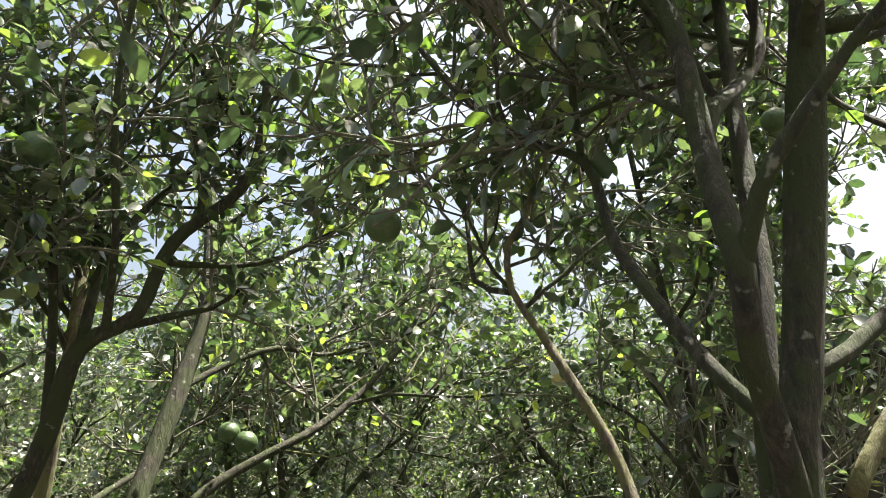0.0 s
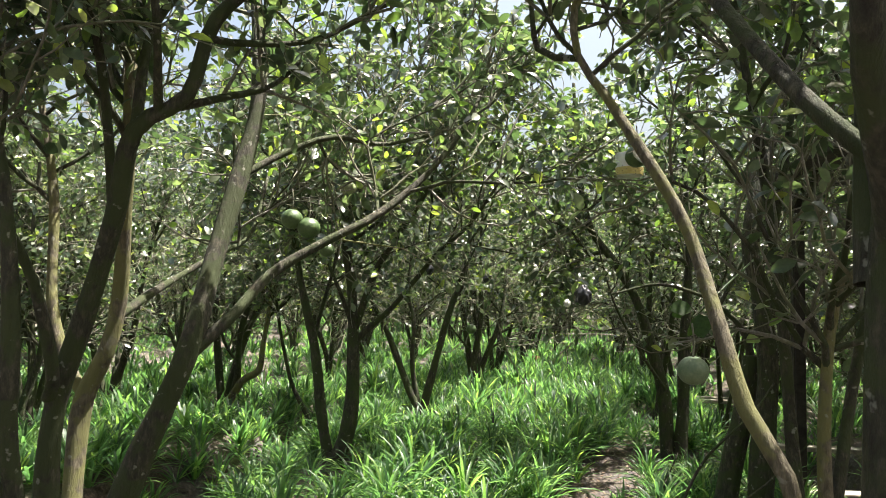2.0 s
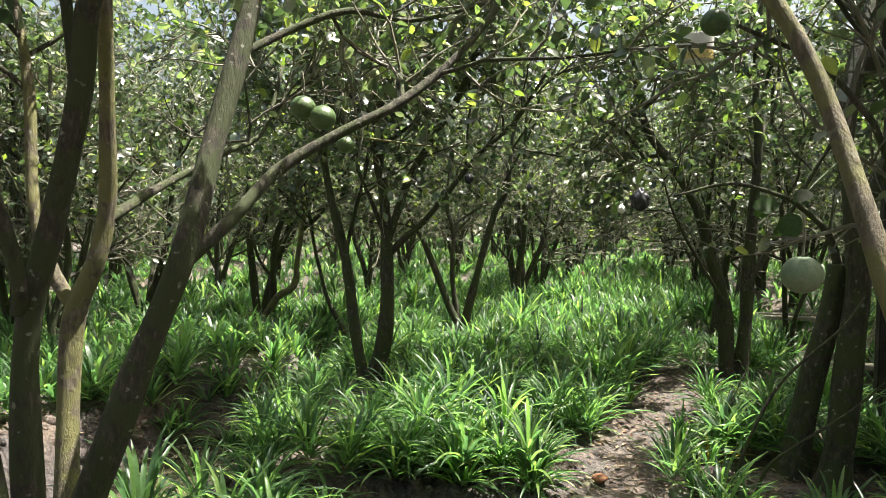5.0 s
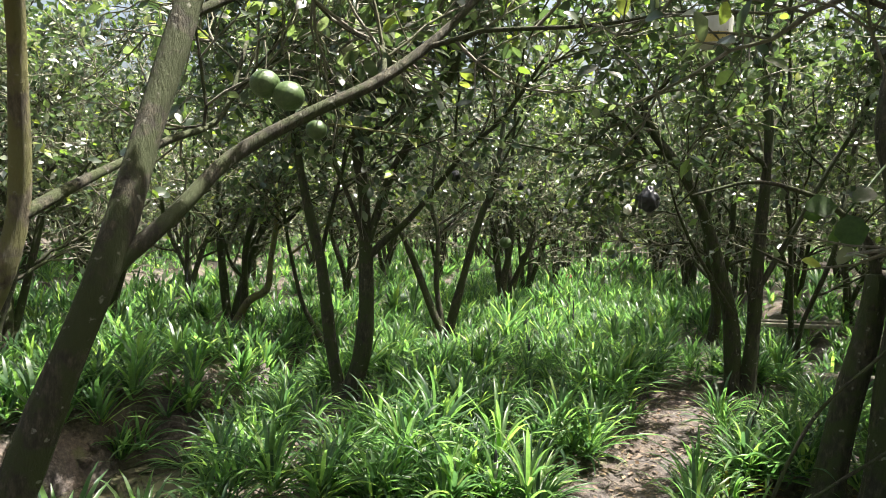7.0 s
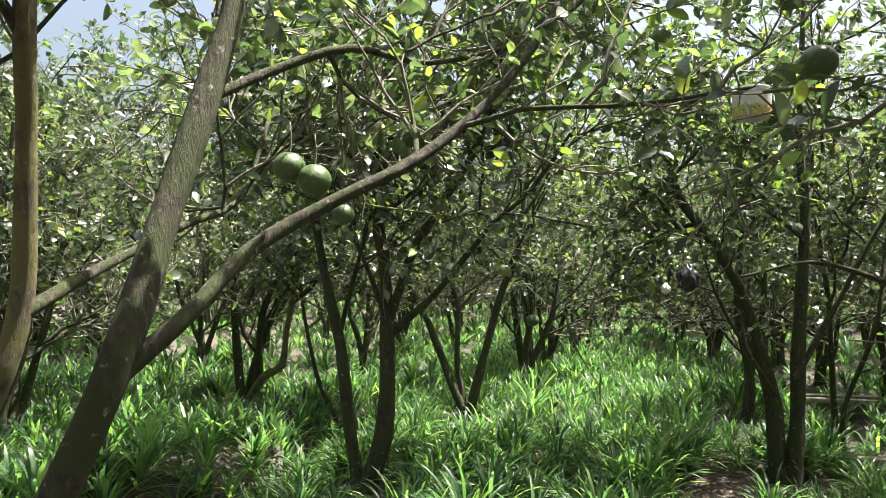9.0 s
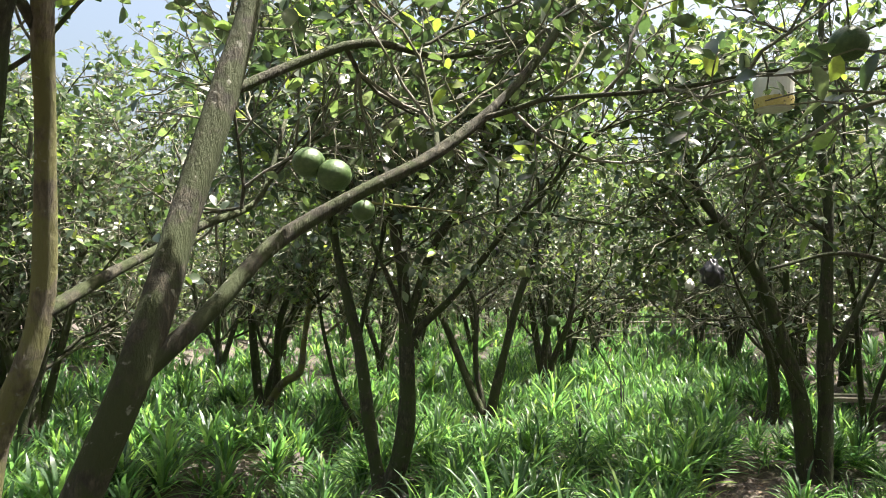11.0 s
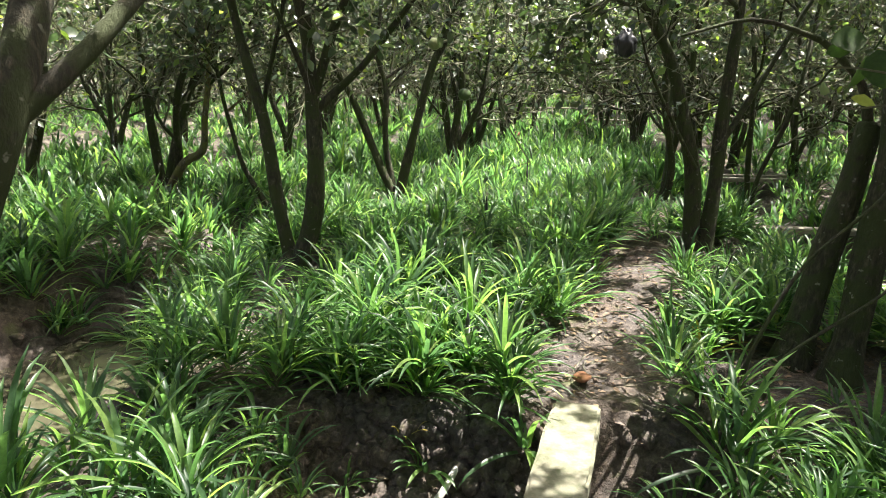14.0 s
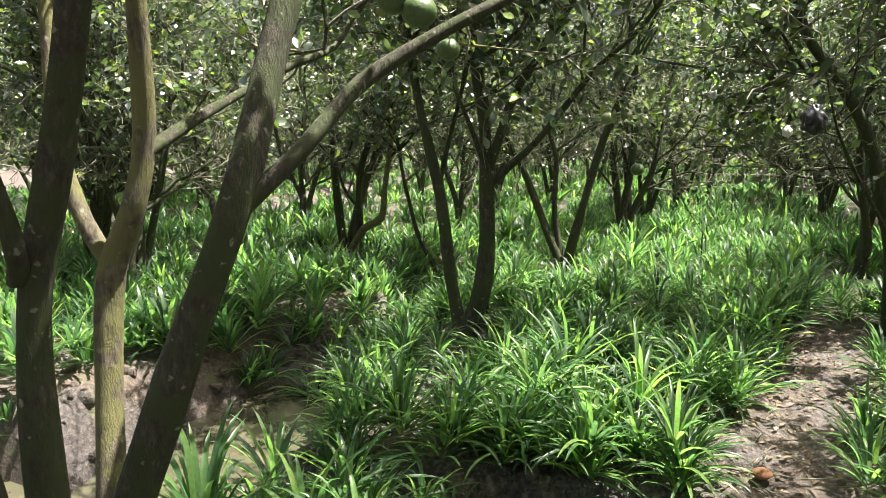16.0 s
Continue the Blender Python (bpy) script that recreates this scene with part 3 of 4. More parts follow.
pomelo_tree((1.85, 8.2, 0), [
    ([(1.84, 8.2, -0.1), (1.79, 8.2, 0.12), (1.76, 8.2, 0.66), (1.64, 8.2, 1.12), (1.48, 8.2, 1.65), (1.25, 8.2, 2.05), (0.98, 8.2, 2.45), (0.85, 8.2, 3.1), (0.8, 8.2, 4.0)], 0.08, 0.016, 0.45),
    ([(1.86, 8.2, -0.1), (1.91, 8.2, 0.1), (1.95, 8.2, 0.66), (1.96, 8.2, 1.25), (2.0, 8.2, 1.9), (2.01, 8.2, 2.3), (1.97, 8.2, 3.02), (2.05, 8.3, 4.2)], 0.076, 0.018, 0.45),
    ([(1.92, 8.15, 0.9), (2.2, 8.2, 1.4), (2.5, 8.2, 2.0), (2.8, 8.2, 2.6), (3.0, 8.2, 3.5)], 0.028, 0.012, 0.4),
    ([(1.76, 8.15, 0.75), (1.5, 7.9, 1.1), (1.2, 7.7, 1.6), (1.0, 7.5, 2.2)], 0.018, 0.008, 0.5),
], 17, LEAF_FINE, 7, 4.2, 1.1, "pomelo tree with two bare upright trunks")

pomelo_tree((-1.08, 10.05, 0), [
    ([(-1.08, 10.05, -0.1), (-1.02, 10.05, 0.2), (-0.95, 10.05, 0.5), (-0.81, 10.05, 1.07), (-0.65, 10.05, 1.63), (-0.52, 10.1, 1.95), (-0.4, 10.2, 3.0), (-0.2, 10.2, 4.1)], 0.062, 0.016, 0.4),
    ([(-1.10, 10.05, -0.08), (-1.14, 10.05, 0.22), (-1.25, 10.05, 0.45), (-1.55, 10.05, 1.18), (-1.77, 10.05, 1.61), (-1.95, 10.1, 2.5), (-2.1, 10.1, 3.6)], 0.052, 0.016, 0.4),
    ([(-1.09, 10.07, -0.05), (-1.13, 10.08, 0.3), (-1.20, 10.1, 0.75), (-1.20, 10.12, 1.35), (-1.30, 10.2, 1.75), (-1.25, 10.5, 2.7)], 0.045, 0.014, 0.45),
], 18, LEAF_COARSE, 9, 3.2, 1.1, "pomelo tree with a vase of three dark trunks")

rng0 = np.random.default_rng(5)
LEANING = [([(-3.85, 10.1, -0.05), (-3.51, 9.9, 0.45), (-3.27, 9.9, 0.61), (-3.22, 9.9, 0.97), (-3.14, 9.9, 1.59), (-3.21, 9.9, 2.06)], 0.06, 0.022, 0.7),
           ([(-2.45, 9.7, -0.03), (-2.72, 9.7, 0.44), (-2.84, 9.7, 0.84), (-2.93, 9.7, 1.23), (-3.02, 9.7, 1.82)], 0.03, 0.018, 0.8),
           ([(-2.98, 9.9, 1.04), (-2.78, 9.9, 1.2), (-2.58, 9.9, 1.39), (-2.31, 9.9, 1.6)], 0.016, 0.008, 0.8)]
for k, (x, y, c, lean) in enumerate(((-3.9, 10.3, 3, (0.6, 0.1)), (-5.4, 10.0, 3, (0, 0)), (2.16, 10.9, 3, (0.1, 0)), (-0.44, 12.7, 4, (0, 0)), (2.68, 9.32, 2, (0.3, 0)))):
    extra = LEANING if k == 0 else []
    # pale: leaning limbs whose sunlight is given by the bark colour
    pomelo_tree((x, y, 0), shift(vase(rng0, c, 1.05, 3.6, 0.07 if k != 4 else 0.035, lean), x, y) + extra, 30 + k, pale=(c, c + 2) if extra else (), shape=LEAF_COARSE, twigs=7, per_twig=2.6 if k == 4 else 3.2, spread=1.05, low=0.6 if k == 4 else 1.1,
                label="dark-trunked pomelo tree standing in strappy undergrowth", limbs=8)

# the rest of the orchard: a few trees, repeated, some of them unseen shade-givers
FAR = "pomelo tree with several dark trunks and a leafy crown"
kinds = []
spots = []
rng1 = np.random.default_rng(8)
for row, start in ((0.1, 14.8), (2.55, 13.4), (-3.3, 13.0), (-6.0, 13.1), (-6.3, 5.6), (4.7, 5.0), (6.9, 4.0), (-9.6, 4.0), (-11.8, 5.0), (10.2, 4.5), (12.4, 6.0), (-14.5, 6.0), (15.0, 6.0)):
    y = start
    while y < 38 - abs(row) * 0.3:
        if not (row == -6.3 and y > 9.0):
            x = row + 0.1 * (y - start) * (start > 10) + rng1.normal(0, 0.2)
            if not (22.5 < y < 25.5 and 0.5 < x < 5.0):
                spots.append((x, y + rng1.normal(0, 0.3)))
        y += rng1.uniform(2.3, 2.9)
# after the first: unseen trees added beside and behind the walk, for shade
for x, y in ((-5.0, 7.6), (-4.2, 2.4), (-4.4, -0.8), (4.0, 2.0), (4.2, -1.2), (-1.6, -2.2), (1.5, -2.6), (-1.2, -5.2), (2.0, -5.6), (-5.0, -4.5), (5.2, -4.6)):
    spots.append((x, y))
for k, (x, y) in enumerate(spots):
    turn = pose(x, y, 0, 0, 0, float(rng1.uniform(0, 360)))
    if len(kinds) < 6:
        t = pomelo_tree((0, 40, 0), shift(vase(rng1, 3 + k % 3, 1.05, 3.6, 0.062), 0, 40), 50 + k, LEAF_COARSE, 7, 3.4, 1.1, FAR, limbs=8, boughs=False, low=1.0)
        t.matrix_basis = turn
        kinds.append(t)
    else:
        copy_thing(kinds[k % 6], turn)


# ---- undergrowth ----
def straps(soup, rng, at_x, at_y, count, length, width, segs, droop, fold):
    """Rosettes of long strap leaves at many places: per place count leaves."""
    n = len(at_x)
    N = n * count
    px, py = np.repeat(at_x, count), np.repeat(at_y, count)
    pz = height(px, py)
    size = np.repeat(rng.uniform(0.6, 1.2, n) * (1.0 + 0.35 * wavy(1.4 * np.asarray(at_x) + 7, 1.4 * np.asarray(at_y))), count)
    for tx, ty in ((-1.3, 6.35), (1.55, 7.2), (-0.95, 9.1), (1.9, 9.8)):
        size = size * (1 - 0.5 * np.exp(-((px - tx) / 0.45) ** 2 - ((py - ty) / 0.6) ** 2))
    ang = rng.uniform(0, 2 * np.pi, N)
    inner = rng.uniform(0, 1, N)
    lift = np.repeat(rng.uniform(0.0, 0.5, n) * length, count) * size
    L = 0.74 * length * size * rng.uniform(0.7, 1.15, N) * (0.75 + 0.35 * inner)
    tilt = np.radians(6 + 66 * inner + rng.normal(0, 9, N))
    out = np.stack([np.cos(ang), np.sin(ang)], -1)
    sid = np.stack([-np.sin(ang), np.cos(ang), np.zeros(N)], -1)
    rad, z, th = rng.uniform(0.0, 0.05, N), pz - 0.02 + (0.06 + lift * (1.1 - 0.75 * inner * rng.uniform(0.5, 1, N))) * rng.uniform(0.85, 1, N), tilt.copy()
    ring = []
    for s in range(segs + 1):
        f = s / segs
        w = width * size * (0.8 + 0.5 * f - 1.25 * f ** 3) if s < segs else np.zeros(N)
        c = np.stack([px + out[:, 0] * rad, py + out[:, 1] * rad, z], -1)
        if s == segs:
            ring.append(c[:, None])
        elif fold:
            up = np.stack([np.zeros(N), np.zeros(N), np.ones(N)], -1) * (w * 0.35)[:, None]
            ring.append(np.stack([c - sid * (w / 2)[:, None] + up, c, c + sid * (w / 2)[:, None] + up], 1))
        else:
            ring.append(np.stack([c - sid * (w / 2)[:, None], c + sid * (w / 2)[:, None]], 1))
        rad = rad + np.sin(th) * L / segs
        z = z + np.cos(th) * L / segs
        th = th + droop * (0.35 + 1.2 * f) / segs * rng.uniform(0.5, 1.4, N)
    v = np.concatenate(ring, 1)
    k, m = v.shape[1], 3 if fold else 2
    quads, tris = [], []
    for s in range(segs - 1):
        for j in range(m - 1):
            a = s * m + j
            quads.append((a, a + 1, a + m + 1, a + m))
    for j in range(m - 1):
        a = (segs - 1) * m + j
        tris.append((a, a + 1, segs * m))
    off = (np.arange(N) * k)[:, None, None]
    soup.add(v.reshape(-1, 3), (np.array(quads)[None] + off).reshape(-1, 4), (np.array(tris)[None] + off).reshape(-1, 3))


def growable(x, y):
    """Where the undergrowth stands: on the beds and upper banks, off the path."""
    h = height(x, y)
    left_bank = (x < left_ditch(y)) & (y > 4.2) & (y < 6.4)
    front = (np.abs(y - 4.25) < 0.85) & (np.abs(x) < 4)
    ok = h > np.where(left_bank, -0.42, -0.47)
    ok &= ~(np.hypot((x + 2.55) / 0.32, (y - 8.75) / 0.25) < 1)
    ok &= ~(front & (x > -0.75) & (x < 0.85) & (h < -0.16))
    ok &= ~(front & (x >= 0.85) & (h < -0.5))
    wide = np.interp(y, [4.8, 6, 7.3, 7.9, 8.6, 10.5, 12, 13], [0.33, 0.30, 0.33, 0.2, 0.06, 0.04, 0.12, 0.0])
    wob = 0.08 * np.sin(5 * y) + 0.05 * np.sin(11 * y + 1)
    ok &= np.abs(x - path_x(y) + wob) > wide
    ok &= (wavy(1.9 * x + 3, 1.9 * y) > -0.52) | (x < -1.6)
    for tx, ty, r in ((-1.44, 6.95, 0.42), (1.83, 7.85, 0.42), (-1.05, 9.65, 0.5), (-0.42, 12.2, 0.6), (2.14, 10.4, 0.55), (-3.9, 9.9, 0.6), (-5.3, 9.5, 0.6)):
        ok &= np.hypot(x - tx, y - ty) > r
    ok &= np.hypot((x - 1.5) / 0.55, (y - 5.3) / 0.42) > 1
    ok &= ~((y < 3.7) & (x > -0.2))
    ok &= ~((x < -1.65) & (x > -3.6) & (y < 5.9))
    ok &= ~((x > 1.3) & (x < 2.2) & (y > 4.6) & (y < 5.8) & (wavy(3 * x, 3 * y) < 0.1))
    return ok


def scatter(rng, x0, x1, y0, y1, density):
    n = int((x1 - x0) * (y1 - y0) * density)
    x, y = rng.uniform(x0, x1, n), rng.uniform(y0, y1, n)
    ok = growable(x, y)
    return x[ok], y[ok]


rng2 = np.random.default_rng(21)
for nm, x0, x1, y0, y1, dens, cnt, ln, wd, segs, fold in (
        ("strappy_undergrowth", -2.3, 2.85, 3.5, 9.0, 36, 23, 0.5, 0.022, 5, True),
        ("strappy_undergrowth", -2.3, 2.95, 9.0, 16.0, 32, 19, 0.48, 0.025, 4, False),
        ("strappy_undergrowth", -2.0, 3.6, 16.0, 40.0, 10, 12, 0.5, 0.045, 3, False),
        ("strappy_undergrowth", -7.6, -2.3, 4.4, 12.0, 30, 17, 0.46, 0.028, 4, False),
        ("strappy_undergrowth", -16.0, -7.4, 3.6, 12.0, 10, 14, 0.5, 0.04, 3, False),
        ("strappy_undergrowth", -16.0, -2.0, 12.0, 40.0, 6, 12, 0.52, 0.05, 3, False),
        ("strappy_undergrowth", 2.8, 8.0, 4.6, 14.0, 17, 14, 0.45, 0.032, 3, False),
        ("strappy_undergrowth", 3.6, 15.0, 14.0, 40.0, 5, 10, 0.5, 0.05, 3, False)):
    soup = Soup()
    xs, ys = scatter(rng2, x0, x1, y0, y1, dens)
    straps(soup, rng2, xs, ys, cnt, ln, wd, segs, 1.3, fold)
    tagged(part(nm, soup, BLADE), "dense bright green strap-leaved undergrowth on the orchard beds", "undergrowth", kind="stuff")

# ---- slab bridge ----
bm = bmesh.new()
bmesh.ops.create_cube(bm, size=1, matrix=Matrix.Diagonal((0.225, 1.95, 0.075, 1)))
bmesh.ops.subdivide_edges(bm, edges=[e for e in bm.edges if abs(e.verts[0].co.y - e.verts[1].co.y) > 1], cuts=24)
bmesh.ops.bevel(bm, geom=[e for e in bm.edges if len(e.link_faces) == 2 and e.calc_face_angle() > 1], offset=0.012, segments=2, affect='EDGES')
for v in bm.verts:
    q = noise.noise(v.co * 7)
    v.co.x += 0.012 * q
    v.co.z += 0.005 * noise.noise(v.co * 11)
slab = tagged(part("slab_bridge", bm, CONCRETE), "narrow mossy concrete slab bridging the muddy ditch", "bridge")
slab.matrix_basis = pose(0.24, 4.03, -0.015, 0, 0, -12.2)


def strap_plant(x, y, count, length, width, seed, mat=BLADE_SINGLE, label="strap-leaved plant with long arching green blades on the bank"):
    """One rosette; each blade is a part."""
    rng = np.random.default_rng(seed)
    sp = Soup()
    straps(sp, rng, np.array([x]), np.array([y]), count, length, width, 6, 1.5, True)
    root = new("strap_plant")
    root.location = (x, y, float(height(x, y)))
    blades = sp.v[0].reshape(count, -1, 3) - np.array(root.location, np.float32)
    for v in blades:
        one = Soup()
        one.add(v, sp.q[0][:len(sp.q[0]) // count], sp.t[0][:len(sp.t[0]) // count])
        part("blade", one, mat, root)
    return tagged(root, label, "plant", "strap plants")


rng3 = np.random.default_rng(33)
for k, (x, y, c, l) in enumerate(((-0.48, 4.18, 9, 0.5), (-1.0, 4.0, 22, 0.6), (-1.3, 3.95, 20, 0.5), (-1.15, 4.45, 20, 0.6), (-0.85, 4.65, 18, 0.5),
                                  (-1.75, 5.6, 20, 0.45), (-1.5, 4.8, 20, 0.5), (-0.95, 5.0, 24, 0.55), (-0.68, 5.05, 26, 0.58), (-0.45, 5.12, 24, 0.55), (-0.28, 5.06, 26, 0.56), (0.14, 4.95, 24, 0.5), (0.14, 5.16, 24, 0.52), (0.08, 5.36, 24, 0.5),
                                  (-0.33, 5.34, 24, 0.55), (-0.6, 5.36, 24, 0.55), (-1.9, 5.9, 22, 0.5), (-1.62, 6.15, 24, 0.5), (-2.6, 6.75, 24, 0.5), (-3.0, 6.7, 24, 0.5), (-3.4, 6.8, 24, 0.5), (-2.2, 6.5, 22, 0.45), (1.5, 6.6, 20, 0.4), (1.22, 5.95, 18, 0.36), (1.4, 6.2, 20, 0.38), (1.75, 6.3, 20, 0.4), (0.95, 4.75, 16, 0.3), (1.6, 4.95, 16, 0.34), (2.1, 4.95, 18, 0.4), (-1.0, 4.72, 22, 0.5), (-0.78, 4.62, 20, 0.45), (-1.3, 4.55, 22, 0.5), (-0.62, 4.78, 14, 0.36), (-0.25, 4.85, 10, 0.3), (0.2, 4.86, 12, 0.32), (-0.30, 4.98, 14, 0.42), (1.08, 4.55, 18, 0.36), (1.3, 4.3, 20, 0.42), (1.55, 4.6, 20, 0.4),
                                  (1.2, 4.05, 18, 0.45), (1.8, 4.3, 20, 0.45), (1.3, 4.78, 12, 0.3), (1.95, 4.6, 18, 0.42), (1.02, 5.75, 20, 0.32), (1.15, 5.5, 18, 0.3), (1.5, 3.9, 9, 0.6))):
    strap_plant(x, y, c + 4, l, 0.024, 100 + k)

for k, (x, y, c) in enumerate(((-2.45, 5.75, 16), (1.2, 5.62, 8), (-0.35, 4.9, 5))):
    strap_plant(x, y, c, 0.32, 0.02, 140 + k, YELLOW, "withered yellow strap-leaved plant on bare mud")

# broad-leaved weeds and a fern among the straps
for k, (x, y) in enumerate(((-1.75, 6.4), (-2.0, 7.0), (-1.95, 6.1), (-1.7, 5.6), (-2.35, 10.5), (-2.1, 8.2), (-3.3, 8.9), (-1.2, 9.2), (-3.0, 11.5), (2.5, 6.6), (2.6, 7.6), (-2.9, 10.2), (-0.9, 11.3))):
    sp = Soup()
    n = 46
    ang = rng3.uniform(0, 6.28, n)
    r = rng3.uniform(0.02, 0.2, n)
    hgt = rng3.uniform(0.05, 0.34, n)
    leaves(sp, np.stack([np.cos(ang) * r, np.sin(ang) * r, hgt], -1), np.stack([np.cos(ang), np.sin(ang), rng3.normal(0.05, 0.3, n)], -1),
           np.stack([rng3.normal(0, 0.3, n), rng3.normal(0, 0.3, n), np.ones(n)], -1), rng3.uniform(0.05, 0.10, n), rng3.uniform(0.025, 0.05, n), LEAF_FINE)
    for j in range(10):
        a = rng3.uniform(0, 6.28)
        tube(sp, [(0, 0, -0.02), (0.08 * math.cos(a), 0.08 * math.sin(a), 0.15), (0.15 * math.cos(a), 0.15 * math.sin(a), 0.3)], [0.003, 0.0025, 0.0015], 3, cap=False)
    ob = part("weed", sp, HERB)
    ob.location = (x, y, float(height(x, y)))
    tagged(ob, "low broad-leaved green weed growing on the ditch bank", "plant", "weeds")

# fallen leaves on path and banks
sp = Soup()
for x0, x1, y0, y1, n in ((0.3, 2.2, 4.9, 6.6, 900), (0.6, 1.7, 6.4, 9.0, 700), (1.0, 2.0, 9.0, 15, 300), (-3.6, 2.4, 3.6, 9.0, 900)):
    x, y = rng3.uniform(x0, x1, n), rng3.uniform(y0, y1, n)
    z = height(x, y) + rough(x, y) + 0.012
    keep = z > -0.42
    x, y, z = x[keep], y[keep], z[keep]
    n = len(x)
    a = rng3.uniform(0, 6.28, n)
    L = rng3.uniform(0.02, 0.06, n)
    leaves(sp, np.stack([x, y, z], -1), np.stack([np.cos(a), np.sin(a), rng3.normal(0, 0.15, n)], -1), np.stack([rng3.normal(0, 0.3, n), rng3.normal(0, 0.3, n), np.ones(n)], -1), L, L * rng3.uniform(0.3, 0.6, n), LEAF_COARSE)
tagged(part("leaf_litter", sp, DRY), "dry brown fallen leaves scattered on the soil", "leaves", kind="stuff")

# sticks on the ground
sp = Soup()
for _ in range(150):
    x, y = rng3.uniform(0.2, 2.3), rng3.uniform(4.5, 8.5)
    a, L = rng3.uniform(0, 6.28), rng3.uniform(0.08, 0.4)
    d = np.array((math.cos(a), math.sin(a), 0)) * L / 2
    c = np.array((x, y, float(height(x, y)) + 0.02))
    tube(sp, [c - d, c + rng3.normal(0, 0.01, 3), c + d], [0.004, 0.0035, 0.002], 4)
tagged(part("twig_litter", sp, TWIG), "thin dry twigs lying on the path", "twigs", kind="stuff")

# clods of mud
bm = bmesh.new()
bmesh.ops.create_icosphere(bm, subdivisions=2, radius=1)
ico = np.array([v.co[:] for v in bm.verts])
icot = np.array([[v.index for v in f.verts] for f in bm.faces])
bm.free()
sp = Soup()
for _ in range(1500):
    x, y = rng3.uniform(-0.95, 1.9), rng3.uniform(3.7, 5.25)
    if rng3.random() < 0.25:
        x, y = rng3.uniform(-3.9, -1.4), rng3.uniform(4.6, 7.2)
    if y > 5.0 and x > 0 or abs(x - path_x(y)) < 0.14 or height(x, y) < -0.44:
        continue
    if rng3.random() < 0.4:
        x, y = rng3.uniform(-0.9, 0.25), rng3.uniform(4.68, 5.0)
    r = rng3.uniform(0.012, 0.055) * (1.4 if rng3.random() < 0.08 else 1)
    v = ico * (1 + 0.25 * np.sin(ico @ rng3.normal(0, 3, 3) + rng3.uniform(0, 6))[:, None]) * r * rng3.uniform(0.6, 1.2, 3)
    sp.add(v + np.array((x, y, float(height(x, y)) + float(rough(x, y)))), None, icot)
tagged(part("mud_clods", sp, SOIL), "crumbled clods of grey-brown mud in the ditch", "mud", kind="stuff")

# a dry coconut husk and a grey lump at the path's side
for nm, x, y, r, mat, lab in (("husk", 0.50, 5.28, 0.036, plain_material("husk_brown", (0.17, 0.07, 0.035), (0.30, 0.15, 0.075), 30, 0.85, 0.6), "split reddish brown dry husk beside the path"),
                              ("stone", 0.92, 5.05, 0.06, CONCRETE, "rounded mossy stone half sunk in mud"),
                              ("mud_lump", 1.12, 5.15, 0.13, SOIL, "large dark grey lump of dug mud")):
    sp = Soup()
    sp.add(ico * (1 + 0.22 * np.sin(ico @ rng3.normal(0, 3, 3))[:, None]) * r * np.array((1.2, 0.9, 0.75)), None, icot)
    ob = part(nm, sp, mat)
    ob.location = (x, y, float(height(x, y)) + r * 0.45)
    tagged(ob, lab, "clutter")


# ---- fruit ----
def pomelo(x, y, z, d, mat, label, stalk=0.12):
    root = new("pomelo_fruit")
    root.location = (x, y, z)
    bm = bmesh.new()
    bmesh.ops.create_uvsphere(bm, u_segments=28, v_segments=18, radius=d / 2)
    for v in bm.verts:
        f = v.co.z / (d / 2)
        v.co.x *= 1.02 - 0.10 * max(f, 0) ** 2
        v.co.y *= 1.02 - 0.10 * max(f, 0) ** 2
        v.co.z *= 0.96
        if f > 0.93:
            v.co.z -= 0.06 * d * (f - 0.93) / 0.07
        v.co *= 1 + 0.012 * noise.noise(v.co * 30 + Vector((x, y, z)) * 10)
    for f in bm.faces:
        f.smooth = True
    part("rind", bm, mat, root)
    sp = Soup()
    tube(sp, [(0, 0, d * 0.42), (0.004, 0.003, d * 0.42 + stalk * 0.5), (-0.003, 0.0, d * 0.42 + stalk)], [0.004, 0.003, 0.0035], 6)
    part("stalk", sp, TWIG, root)
    return tagged(root, label, "fruit", "hanging pomelos")


GREEN_FRUIT = "unripe green pomelo hanging from a branch"
for x, y, z, d, m in ((-0.98, 4.3, 2.08, 0.12, 0), (-0.88, 4.3, 2.03, 0.125, 0), (-0.83, 4.5, 1.92, 0.09, 0), (-0.84, 5.0, 2.36, 0.10, 1), (0.93, 3.06, 1.42, 0.108, 2), (0.03, 2.69, 2.70, 0.135, 0),
                      (-0.98, 4.0, 4.4, 0.15, 1), (0.61, 3.0, 3.43, 0.15, 0), (1.73, 3.2, 3.41, 0.12, 0), (-1.27, 2.6, 2.97, 0.13, 0), (-0.21, 7.5, 1.35, 0.10, 0), (0.94, 4.5, 2.47, 0.13, 0),
                      (0.9, 3.9, 3.2, 0.12, 0), (-0.5, 8.2, 1.75, 0.11, 1)):
    pomelo(x, y, z, d, (RIND, RIND_PALE, RIND_DUSTY)[m], "pale yellowish green pomelo hanging in the canopy" if m else GREEN_FRUIT)

# a spray of large leaves hanging on a bare branch tip
sp = Soup()
tip = np.array((1.24, 4.36, 1.60))
tube(sp, [tip + (0.5, 0.7, 0.34), tip + (0.22, 0.3, 0.16), tip], [0.006, 0.005, 0.003], 6)
spray = np.array([(-0.06, -0.01, 0.06), (0.0, -0.04, 0.0), (0.05, 0.02, 0.09), (-0.02, 0.03, -0.03), (0.1, 0.1, 0.1), (-0.1, 0.04, 0.03)])
